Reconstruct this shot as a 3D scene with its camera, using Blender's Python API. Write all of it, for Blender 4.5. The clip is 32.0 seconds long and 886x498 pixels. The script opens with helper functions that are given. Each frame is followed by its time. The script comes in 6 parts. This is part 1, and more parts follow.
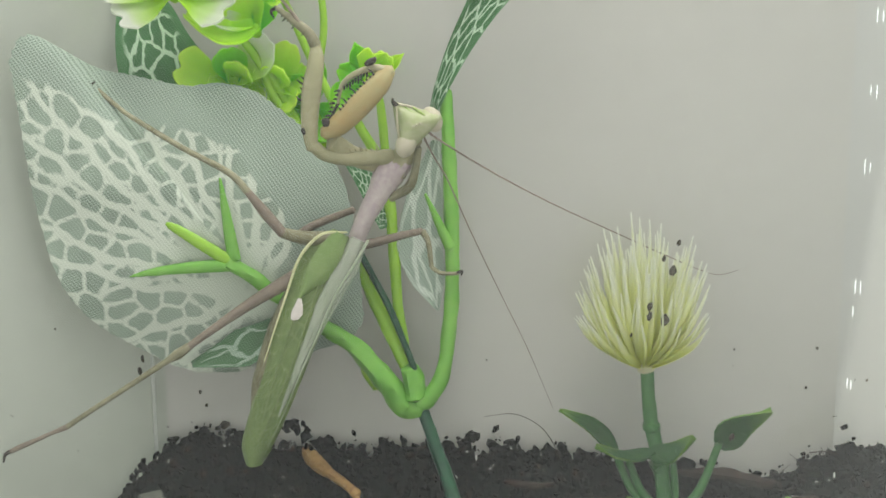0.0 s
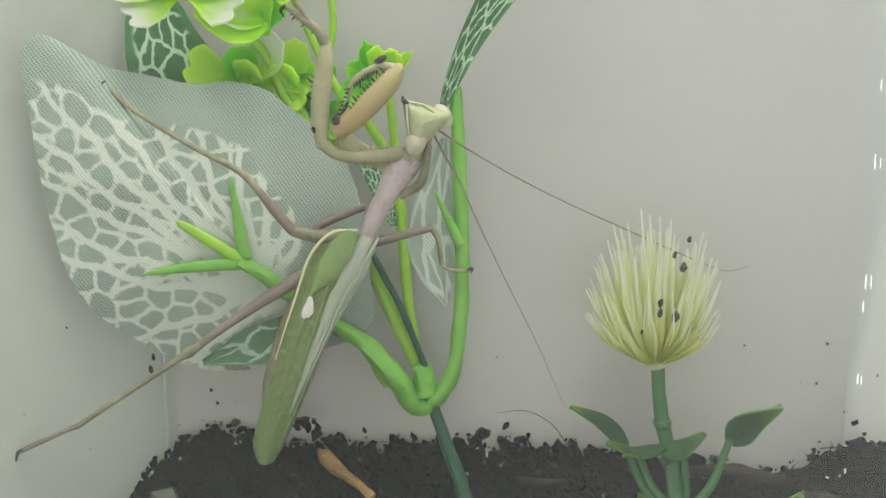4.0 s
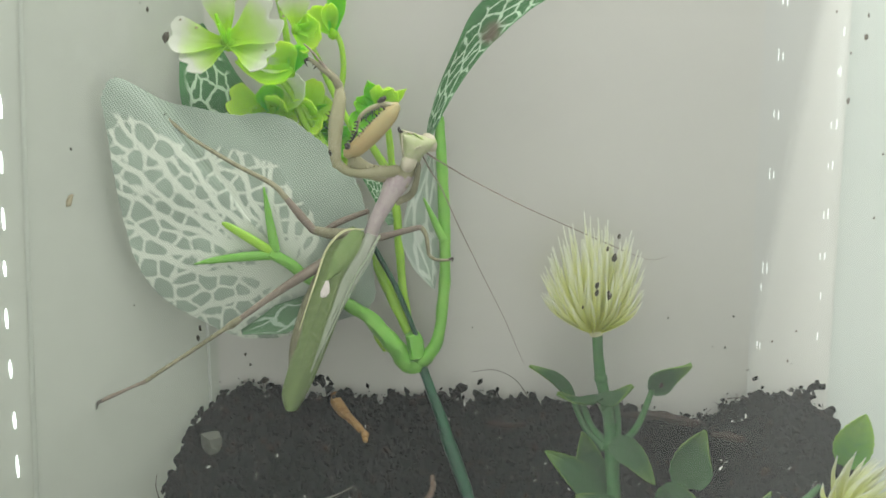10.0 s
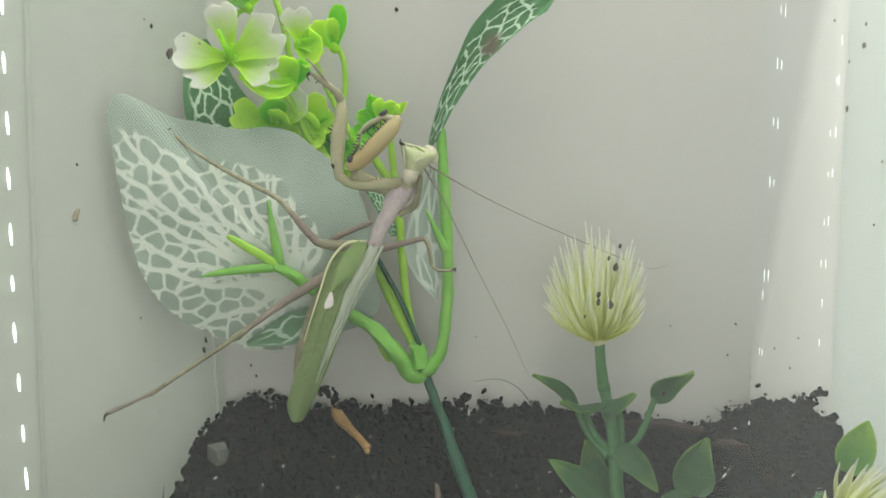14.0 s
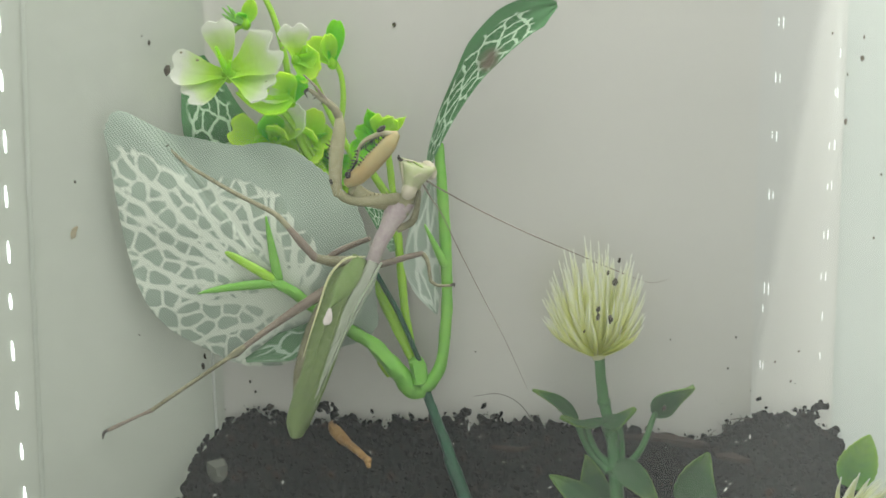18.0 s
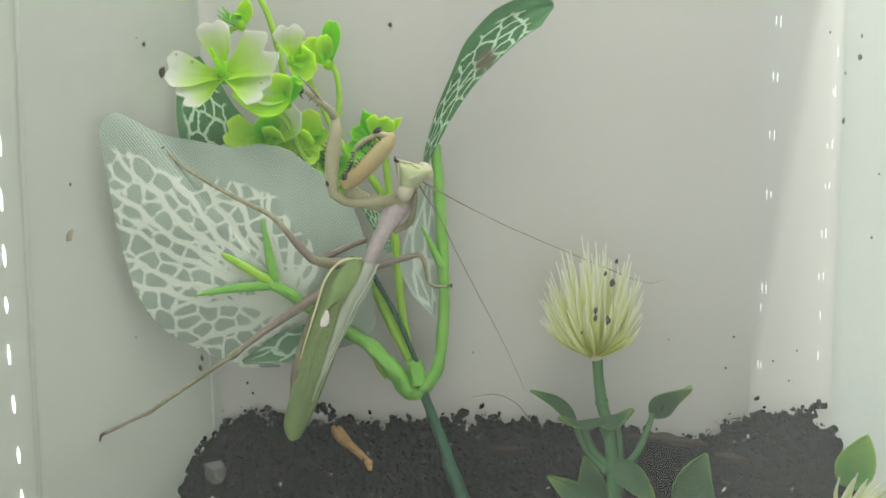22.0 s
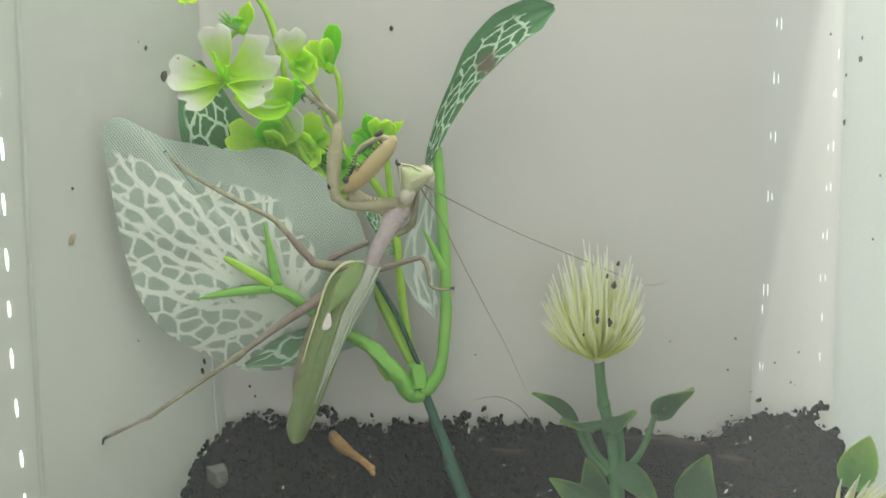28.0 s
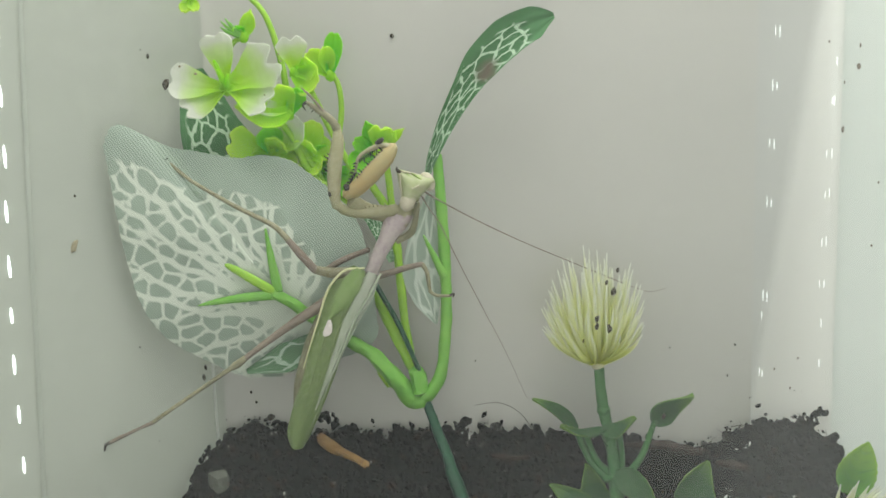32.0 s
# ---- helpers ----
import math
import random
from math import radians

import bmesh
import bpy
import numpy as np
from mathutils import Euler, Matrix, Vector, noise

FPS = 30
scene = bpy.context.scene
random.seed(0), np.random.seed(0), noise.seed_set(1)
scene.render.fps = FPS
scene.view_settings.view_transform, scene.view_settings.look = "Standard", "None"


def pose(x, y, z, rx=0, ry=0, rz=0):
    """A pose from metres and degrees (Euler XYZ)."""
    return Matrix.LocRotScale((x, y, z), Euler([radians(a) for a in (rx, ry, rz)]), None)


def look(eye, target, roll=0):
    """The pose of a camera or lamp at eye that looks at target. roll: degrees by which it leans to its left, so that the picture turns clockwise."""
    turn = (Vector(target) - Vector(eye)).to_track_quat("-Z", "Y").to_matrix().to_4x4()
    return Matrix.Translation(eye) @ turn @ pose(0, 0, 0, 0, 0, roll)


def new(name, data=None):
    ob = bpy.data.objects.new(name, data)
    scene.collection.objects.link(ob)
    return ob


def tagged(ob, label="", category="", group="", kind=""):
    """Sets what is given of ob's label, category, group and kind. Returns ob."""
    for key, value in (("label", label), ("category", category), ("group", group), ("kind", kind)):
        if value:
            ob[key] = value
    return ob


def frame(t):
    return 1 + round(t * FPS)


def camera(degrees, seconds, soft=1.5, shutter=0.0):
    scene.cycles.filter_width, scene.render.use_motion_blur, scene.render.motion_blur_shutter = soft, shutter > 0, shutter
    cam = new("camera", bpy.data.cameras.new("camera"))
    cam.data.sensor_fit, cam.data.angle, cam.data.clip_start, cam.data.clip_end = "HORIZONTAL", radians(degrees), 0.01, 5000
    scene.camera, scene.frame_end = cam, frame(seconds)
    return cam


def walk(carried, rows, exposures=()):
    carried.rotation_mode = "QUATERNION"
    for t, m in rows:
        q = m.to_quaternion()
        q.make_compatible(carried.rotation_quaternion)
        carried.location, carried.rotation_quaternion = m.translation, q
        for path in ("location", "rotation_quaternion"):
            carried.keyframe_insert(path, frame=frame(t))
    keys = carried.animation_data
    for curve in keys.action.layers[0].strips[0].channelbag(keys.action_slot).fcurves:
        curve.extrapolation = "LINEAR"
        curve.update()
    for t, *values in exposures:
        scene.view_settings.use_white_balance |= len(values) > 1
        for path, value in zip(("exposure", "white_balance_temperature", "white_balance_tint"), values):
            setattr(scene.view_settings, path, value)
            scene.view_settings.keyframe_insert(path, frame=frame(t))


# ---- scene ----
EXPOSURE = 0.0
cam = camera(47.07, 32.0, soft=1.6)
PATH = [
    (0, (-0.00080, -0.20870, 0.12364), (-0.00119, 0.08831, 0.08137), -0.002),
    (0.5, (-0.00053, -0.20851, 0.12510), (-0.00175, 0.08822, 0.08095), -0.159),
    (1, (-0.00105, -0.20888, 0.12439), (-0.00124, 0.08805, 0.08160), -0.089),
    (1.5, (-0.00275, -0.20884, 0.12401), (-0.00420, 0.08784, 0.07952), -0.004),
    (2, (-0.00161, -0.20859, 0.12432), (-0.00435, 0.08810, 0.07994), -0.177),
    (2.5, (-0.00034, -0.21050, 0.12529), (-0.00359, 0.08687, 0.08578), -0.493),
    (3, (0.00259, -0.21053, 0.12829), (-0.00307, 0.08677, 0.08849), -1.255),
    (3.5, (-0.00367, -0.20810, 0.12493), (-0.00876, 0.08771, 0.07520), -0.282),
    (4, (-0.00191, -0.20875, 0.12412), (-0.00373, 0.08805, 0.08045), -0.280),
    (4.5, (-0.00043, -0.20783, 0.12675), (-0.00393, 0.08833, 0.07901), -0.721),
    (6.5, (0.00104, -0.23310, 0.13057), (0.00173, 0.06310, 0.08300), -1.061),
    (7, (-0.00028, -0.27585, 0.14184), (-0.00115, 0.02010, 0.09272), -0.849),
    (7.5, (0.00063, -0.27632, 0.14168), (0.00054, 0.01977, 0.09335), -0.884),
    (8, (-0.00380, -0.27003, 0.13624), (-0.00227, 0.02415, 0.07744), 0.071),
    (8.5, (-0.00363, -0.26934, 0.13711), (-0.00103, 0.02469, 0.07766), -0.272),
    (9, (-0.00281, -0.26396, 0.13722), (-0.00122, 0.03040, 0.07933), -0.394),
    (9.5, (-0.00283, -0.26472, 0.13630), (-0.00077, 0.02994, 0.08001), -0.341),
    (10, (-0.00184, -0.26755, 0.13809), (0.00054, 0.02807, 0.08703), -0.233),
    (10.5, (-0.00161, -0.26914, 0.13756), (-0.00164, 0.02691, 0.08906), -0.261),
    (11, (-0.00006, -0.27101, 0.13994), (-0.00048, 0.02539, 0.09360), -0.775),
    (11.5, (0.00018, -0.27055, 0.14017), (-0.00027, 0.02567, 0.09265), -0.755),
    (12, (-0.00030, -0.27032, 0.13944), (-0.00054, 0.02584, 0.09163), -0.748),
    (12.5, (-0.00005, -0.26962, 0.13984), (-0.00014, 0.02632, 0.09062), -0.796),
    (13, (-0.00001, -0.27000, 0.14002), (-0.00001, 0.02598, 0.09102), -0.800),
    (13.5, (0.00027, -0.26993, 0.13951), (-0.00007, 0.02606, 0.09058), -0.862),
    (14, (-0.00029, -0.26968, 0.13953), (-0.00034, 0.02628, 0.09048), -0.828),
    (14.5, (-0.00042, -0.26953, 0.14073), (-0.00153, 0.02612, 0.08983), -1.082),
    (16.5, (-0.00066, -0.26760, 0.14036), (-0.00192, 0.02791, 0.08866), -1.128),
    (17, (-0.00073, -0.26795, 0.14170), (-0.00131, 0.02768, 0.09073), -1.172),
    (17.5, (0.00001, -0.26737, 0.14152), (-0.00090, 0.02818, 0.09006), -1.262),
    (18, (0.00026, -0.26878, 0.14153), (0.00002, 0.02753, 0.09459), -1.138),
    (18.5, (0.00027, -0.26671, 0.14273), (0.00068, 0.02893, 0.09177), -1.137),
    (19, (0.00078, -0.26781, 0.14357), (0.00077, 0.02814, 0.09443), -1.266),
    (19.5, (0.00063, -0.26790, 0.14312), (0.00077, 0.02808, 0.09416), -1.253),
    (20, (0.00037, -0.26873, 0.14256), (0.00066, 0.02756, 0.09554), -1.220),
    (20.5, (0.00128, -0.26893, 0.14321), (0.00080, 0.02741, 0.09648), -1.268),
    (21, (0.00127, -0.26883, 0.14324), (0.00072, 0.02745, 0.09610), -1.291),
    (21.5, (0.00082, -0.26760, 0.14334), (0.00068, 0.02831, 0.09399), -1.300),
    (22, (0.00098, -0.26771, 0.14362), (0.00086, 0.02825, 0.09458), -1.352),
    (22.5, (0.00072, -0.26708, 0.14325), (0.00099, 0.02875, 0.09340), -1.366),
    (23, (0.00025, -0.26691, 0.14394), (0.00096, 0.02883, 0.09359), -1.459),
    (23.5, (0.00100, -0.26727, 0.14416), (0.00098, 0.02851, 0.09402), -1.454),
    (24, (0.00084, -0.26658, 0.14354), (0.00085, 0.02913, 0.09299), -1.650),
    (24.5, (0.00047, -0.26644, 0.14415), (0.00068, 0.02910, 0.09259), -1.567),
    (25, (0.00076, -0.26679, 0.14456), (0.00071, 0.02881, 0.09333), -1.576),
    (25.5, (0.00071, -0.26674, 0.14416), (0.00075, 0.02893, 0.09341), -1.567),
    (27.5, (0.00116, -0.26714, 0.14377), (0.00088, 0.02875, 0.09430), -1.615),
    (28, (0.00078, -0.26809, 0.14370), (0.00038, 0.02801, 0.09545), -1.532),
    (28.5, (0.00118, -0.26792, 0.14371), (0.00039, 0.02816, 0.09536), -1.572),
    (29, (0.00101, -0.26807, 0.14487), (0.00064, 0.02796, 0.09623), -1.577),
    (29.5, (0.00157, -0.26877, 0.14535), (0.00093, 0.02752, 0.09836), -1.624),
    (30, (0.00141, -0.26876, 0.14484), (0.00097, 0.02755, 0.09794), -1.584),
    (30.5, (0.00160, -0.26883, 0.14525), (0.00069, 0.02739, 0.09783), -1.604),
    (31, (0.00154, -0.26918, 0.14514), (0.00100, 0.02720, 0.09866), -1.590),
    (31.5, (0.00156, -0.26882, 0.14494), (0.00123, 0.02757, 0.09857), -1.612),
    (32, (0.00117, -0.26914, 0.14483), (0.00032, 0.02711, 0.09751), -1.592),
]
walk(cam, [(t, look(eye, target, roll)) for t, eye, target, roll in PATH], exposures=[(0, EXPOSURE - 0.005, 6500, 12.5), (4.5, EXPOSURE - 0.005, 6500, 12), (7, EXPOSURE, 6500, 10.5), (9, EXPOSURE - 0.02, 6500, 10.5), (20, EXPOSURE - 0.08, 6500, 10.5), (32, EXPOSURE - 0.10, 6500, 10.5)])

# ---- world and light: a bright room, an added unseen light over the open tub ----
world = bpy.data.worlds.new("room_light")
world.use_nodes = True
scene.world = world
wbg = world.node_tree.nodes["Background"]
wbg.inputs[0].default_value = (1.0, 0.99, 0.955, 1)
wbg.inputs[1].default_value = 0.88

lamp = bpy.data.lights.new("top_light", "AREA")
lamp.shape, lamp.size, lamp.size_y, lamp.energy, lamp.color = "RECTANGLE", 0.36, 0.22, 2.2, (1.0, 0.97, 0.93)
lamp_ob = new("top_light", lamp)
lamp_ob.matrix_world = look((0.08, -0.07, 0.46), (0.02, -0.01, 0.08))
# added lights outside both side walls, to brighten them; no window is known
for at_x, watts, tone in ((0.75, 4.1, (0.97, 1.0, 0.97)), (-0.75, 6.0, (0.94, 1.0, 0.97))):
    side = bpy.data.lights.new("side_fill", "AREA")
    side.shape, side.size, side.size_y, side.energy, side.color = "RECTANGLE", 0.5, 0.6, watts, tone
    side_ob = new("side_fill", side)
    side_ob.matrix_world = look((at_x, -0.12, 0.35), (math.copysign(0.1, at_x), -0.03, 0.1))

# ---- materials ----


def nodes_of(name):
    m = bpy.data.materials.new(name)
    m.use_nodes = True
    t = m.node_tree
    return m, t.nodes, t.links, t.nodes["Principled BSDF"]


def grainy(name, a, b, scale=800.0, rough=0.55, bump=0.15, detail=4.0, spec=0.4, trans=0.0, coat=0.0, big=None, metal=0.0):
    """Two tones mixed by fine and broad noise in object space, with fine relief."""
    m, n, l, p = nodes_of(name)
    tc = n.new("ShaderNodeTexCoord")
    fine = n.new("ShaderNodeTexNoise")
    fine.inputs["Scale"].default_value, fine.inputs["Detail"].default_value = scale, detail
    broad = n.new("ShaderNodeTexNoise")
    broad.inputs["Scale"].default_value, broad.inputs["Detail"].default_value = big or scale * 0.12, 2.0
    for q in (fine, broad):
        l.new(tc.outputs["Object"], q.inputs["Vector"])
    mixv = n.new("ShaderNodeMath")
    mixv.operation = "MULTIPLY_ADD"
    mixv.inputs[1].default_value, mixv.inputs[2].default_value = 0.5, 0.0
    add = n.new("ShaderNodeMath")
    add.operation = "ADD"
    l.new(fine.outputs["Fac"], add.inputs[0])
    l.new(broad.outputs["Fac"], add.inputs[1])
    l.new(add.outputs[0], mixv.inputs[0])
    ramp = n.new("ShaderNodeValToRGB")
    ramp.color_ramp.elements[0].position, ramp.color_ramp.elements[1].position = 0.36, 0.64
    ramp.color_ramp.elements[0].color, ramp.color_ramp.elements[1].color = (*a, 1), (*b, 1)
    l.new(mixv.outputs[0], ramp.inputs[0])
    l.new(ramp.outputs[0], p.inputs["Base Color"])
    p.inputs["Roughness"].default_value = rough
    p.inputs["Specular IOR Level"].default_value = spec
    p.inputs["Coat Weight"].default_value = coat
    p.inputs["Metallic"].default_value = metal
    if bump:
        bp = n.new("ShaderNodeBump")
        bp.inputs["Strength"].default_value, bp.inputs["Distance"].default_value = bump, 0.0003
        l.new(fine.outputs["Fac"], bp.inputs["Height"])
        l.new(bp.outputs[0], p.inputs["Normal"])
    if trans:
        tr = n.new("ShaderNodeBsdfTranslucent")
        l.new(ramp.outputs[0], tr.inputs[0])
        mx = n.new("ShaderNodeMixShader")
        mx.inputs[0].default_value = trans
        out = n["Material Output"]
        l.new(p.outputs[0], mx.inputs[1])
        l.new(tr.outputs[0], mx.inputs[2])
        l.new(mx.outputs[0], out.inputs[0])
    return m


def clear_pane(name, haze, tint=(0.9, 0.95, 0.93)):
    """Clear plastic with a milky film: mostly see-through, a little scattering and gloss. Reflections at its sides are
    put into the film.
    """
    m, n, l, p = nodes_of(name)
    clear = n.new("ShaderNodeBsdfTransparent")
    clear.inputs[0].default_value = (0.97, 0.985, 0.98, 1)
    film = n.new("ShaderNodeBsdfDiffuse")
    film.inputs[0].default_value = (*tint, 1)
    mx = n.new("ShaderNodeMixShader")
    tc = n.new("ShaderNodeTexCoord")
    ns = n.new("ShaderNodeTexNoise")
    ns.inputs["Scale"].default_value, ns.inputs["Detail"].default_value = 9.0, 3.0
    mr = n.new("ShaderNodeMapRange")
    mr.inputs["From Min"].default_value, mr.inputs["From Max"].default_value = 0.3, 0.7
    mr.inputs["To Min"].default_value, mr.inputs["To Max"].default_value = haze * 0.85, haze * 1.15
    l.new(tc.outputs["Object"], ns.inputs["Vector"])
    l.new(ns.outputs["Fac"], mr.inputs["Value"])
    # film density raised to both sides, most at right, as painted glare
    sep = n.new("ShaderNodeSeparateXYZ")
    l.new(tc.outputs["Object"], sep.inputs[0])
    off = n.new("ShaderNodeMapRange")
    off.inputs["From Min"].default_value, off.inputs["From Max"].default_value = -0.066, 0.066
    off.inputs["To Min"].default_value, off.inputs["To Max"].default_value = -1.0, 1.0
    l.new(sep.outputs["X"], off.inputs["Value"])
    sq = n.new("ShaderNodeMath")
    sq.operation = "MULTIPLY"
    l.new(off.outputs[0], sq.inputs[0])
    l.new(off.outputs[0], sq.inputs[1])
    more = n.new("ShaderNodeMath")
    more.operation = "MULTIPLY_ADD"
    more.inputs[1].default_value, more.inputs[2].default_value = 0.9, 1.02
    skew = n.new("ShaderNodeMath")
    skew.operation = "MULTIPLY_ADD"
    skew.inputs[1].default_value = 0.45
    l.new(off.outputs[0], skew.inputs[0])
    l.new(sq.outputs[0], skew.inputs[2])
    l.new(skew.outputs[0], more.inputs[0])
    film_and_glare = n.new("ShaderNodeMath")
    film_and_glare.operation = "MULTIPLY"
    l.new(more.outputs[0], film_and_glare.inputs[0])
    l.new(mr.outputs[0], film_and_glare.inputs[1])
    l.new(film_and_glare.outputs[0], mx.inputs[0])
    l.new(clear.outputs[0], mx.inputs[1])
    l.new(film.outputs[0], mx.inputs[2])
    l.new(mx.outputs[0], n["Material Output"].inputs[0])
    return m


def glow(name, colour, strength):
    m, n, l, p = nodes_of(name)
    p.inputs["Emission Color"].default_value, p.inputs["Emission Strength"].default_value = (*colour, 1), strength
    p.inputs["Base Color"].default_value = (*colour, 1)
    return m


# One tub plastic in four tones: the light on each wall put in colour.
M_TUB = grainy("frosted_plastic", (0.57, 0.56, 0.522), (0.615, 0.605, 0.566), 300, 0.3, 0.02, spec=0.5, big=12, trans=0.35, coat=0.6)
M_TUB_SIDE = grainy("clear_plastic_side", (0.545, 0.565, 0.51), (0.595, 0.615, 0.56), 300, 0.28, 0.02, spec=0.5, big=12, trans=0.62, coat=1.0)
M_TUB_BRIGHT = grainy("lit_tub_plastic", (0.77, 0.785, 0.755), (0.81, 0.825, 0.795), 300, 0.28, 0.02, spec=0.5, big=12, trans=0.62, coat=0.6)
M_TUB_RIGHT = grainy("lit_grey_green_plastic", (0.745, 0.775, 0.745), (0.785, 0.81, 0.78), 300, 0.28, 0.02, spec=0.5, big=12, trans=0.58, coat=0.6)


def brightening(name, near, thin, x0, x1, lean):
    """Tub plastic that turns paler and clearer past a leaning line: side light put into its colour around the bend of
    the corner.
    """
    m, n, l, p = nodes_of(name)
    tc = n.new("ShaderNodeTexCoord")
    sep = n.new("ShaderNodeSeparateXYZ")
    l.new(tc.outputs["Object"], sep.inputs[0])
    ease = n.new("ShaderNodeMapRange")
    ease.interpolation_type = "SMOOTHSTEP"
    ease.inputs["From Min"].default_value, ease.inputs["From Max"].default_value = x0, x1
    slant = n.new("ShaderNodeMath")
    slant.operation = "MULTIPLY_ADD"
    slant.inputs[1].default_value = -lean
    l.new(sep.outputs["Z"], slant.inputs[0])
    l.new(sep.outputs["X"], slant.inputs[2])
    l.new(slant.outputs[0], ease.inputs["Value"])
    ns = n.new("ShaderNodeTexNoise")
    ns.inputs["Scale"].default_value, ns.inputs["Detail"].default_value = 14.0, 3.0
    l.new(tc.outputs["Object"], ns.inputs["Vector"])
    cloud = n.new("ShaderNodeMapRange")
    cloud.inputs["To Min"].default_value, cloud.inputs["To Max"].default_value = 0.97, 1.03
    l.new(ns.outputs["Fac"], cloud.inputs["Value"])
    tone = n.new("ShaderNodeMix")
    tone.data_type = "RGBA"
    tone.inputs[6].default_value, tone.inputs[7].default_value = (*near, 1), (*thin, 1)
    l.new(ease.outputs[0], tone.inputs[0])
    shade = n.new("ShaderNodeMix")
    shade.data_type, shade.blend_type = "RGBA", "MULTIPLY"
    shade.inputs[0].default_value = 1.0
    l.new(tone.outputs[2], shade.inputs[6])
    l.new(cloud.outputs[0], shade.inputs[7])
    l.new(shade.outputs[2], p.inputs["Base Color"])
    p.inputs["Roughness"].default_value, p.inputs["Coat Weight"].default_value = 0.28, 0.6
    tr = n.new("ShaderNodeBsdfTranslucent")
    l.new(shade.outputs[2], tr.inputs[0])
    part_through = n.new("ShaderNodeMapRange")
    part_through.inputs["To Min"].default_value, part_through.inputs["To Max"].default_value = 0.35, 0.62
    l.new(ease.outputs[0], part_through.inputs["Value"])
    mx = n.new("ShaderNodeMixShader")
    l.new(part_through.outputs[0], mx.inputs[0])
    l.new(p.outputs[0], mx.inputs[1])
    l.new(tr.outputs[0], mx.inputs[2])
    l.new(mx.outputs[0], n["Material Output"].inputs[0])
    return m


# bright band of the corner, painted from the back wall's tone to a lit one
M_CORNER = brightening("brightening_corner_plastic", (0.582, 0.584, 0.556), (0.83, 0.83, 0.80), -0.0198, -0.0152, 0.138)
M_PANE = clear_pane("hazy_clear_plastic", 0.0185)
M_SIDE_RIB = grainy("moulded_plastic_edge", (0.61, 0.635, 0.58), (0.66, 0.685, 0.63), 300, 0.2, 0.02, spec=0.6, trans=0.62)
M_BLOCKER = grainy("blocker_grey", (0.44, 0.43, 0.42), (0.50, 0.49, 0.47), 80, 0.8, 0.1)
M_TABLE = grainy("pale_table", (0.55, 0.54, 0.5), (0.62, 0.6, 0.56), 60, 0.5, 0.05)
M_SOIL = grainy("dark_soil", (0.0014, 0.0024, 0.0023), (0.008, 0.0105, 0.0095), 500, 0.95, 0.7, 6, 0.1, big=90)


def speckled(name, dark, light, rough=0.95):
    """Loose grains, each of its own tone between two colours."""
    m, n, l, p = nodes_of(name)
    geo = n.new("ShaderNodeNewGeometry")
    ramp = n.new("ShaderNodeValToRGB")
    ramp.color_ramp.elements[0].color, ramp.color_ramp.elements[1].color = (*dark, 1), (*light, 1)
    ramp.color_ramp.elements[0].position = 0.6
    l.new(geo.outputs["Random Per Island"], ramp.inputs[0])
    tc = n.new("ShaderNodeTexCoord")
    ns = n.new("ShaderNodeTexNoise")
    ns.inputs["Scale"].default_value, ns.inputs["Detail"].default_value = 1100.0, 5.0
    l.new(tc.outputs["Object"], ns.inputs["Vector"])
    mx = n.new("ShaderNodeMix")
    mx.data_type, mx.blend_type = "RGBA", "MULTIPLY"
    mx.inputs[0].default_value = 0.8
    l.new(ramp.outputs[0], mx.inputs[6])
    l.new(ns.outputs["Fac"], mx.inputs[7])
    l.new(mx.outputs[2], p.inputs["Base Color"])
    bp = n.new("ShaderNodeBump")
    bp.inputs["Strength"].default_value, bp.inputs["Distance"].default_value = 0.6, 0.0003
    l.new(ns.outputs["Fac"], bp.inputs["Height"])
    l.new(bp.outputs[0], p.inputs["Normal"])
    p.inputs["Roughness"].default_value, p.inputs["Specular IOR Level"].default_value = rough, 0.15
    return m


M_CRUMB = speckled("soil_crumb", (0.0008, 0.0016, 0.0016), (0.022, 0.0235, 0.0195))
M_BITS = speckled("wood_bits", (0.03, 0.020, 0.014), (0.14, 0.095, 0.062))
M_PERLITE = grainy("perlite", (0.5, 0.5, 0.46), (0.75, 0.75, 0.7), 2500, 0.8, 0.3)
# glows in place of light reflections on the plastic; no lamp stands there
M_GLINT = glow("glint_glow", (0.95, 1.0, 0.97), 2.6)
M_STEM = grainy("green_plastic", (0.14, 0.40, 0.05), (0.23, 0.50, 0.09), 500, 0.38, 0.1, trans=0.15, big=60)
M_STEM_LIME = grainy("lime_plastic", (0.25, 0.5, 0.03), (0.36, 0.62, 0.06), 500, 0.38, 0.1, trans=0.2, big=60)
M_STEM_DARK = grainy("dark_green_plastic", (0.007, 0.042, 0.022), (0.018, 0.078, 0.040), 600, 0.3, 0.3, spec=0.25, coat=0.12, big=80)
M_STEM_MID = grainy("mid_green_plastic", (0.030, 0.115, 0.032), (0.060, 0.170, 0.048), 600, 0.4, 0.15, trans=0.1, big=80)
M_CREAM = grainy("cream_bristle", (0.78, 0.74, 0.42), (0.86, 0.83, 0.58), 300, 0.45, 0.05, trans=0.35, big=40)

# ---- building helpers; all sizes below are in centimetres ----
CM = 0.01
ORIGIN = {}


def thing(name, base, label, category, group="", kind=""):
    """An Empty at the base of a thing that carries its parts."""
    ob = new(name)
    ob.empty_display_size = 0.01
    ob.location = Vector(base) * CM
    ORIGIN[ob] = Vector(base)
    return tagged(ob, label, category, group, kind)


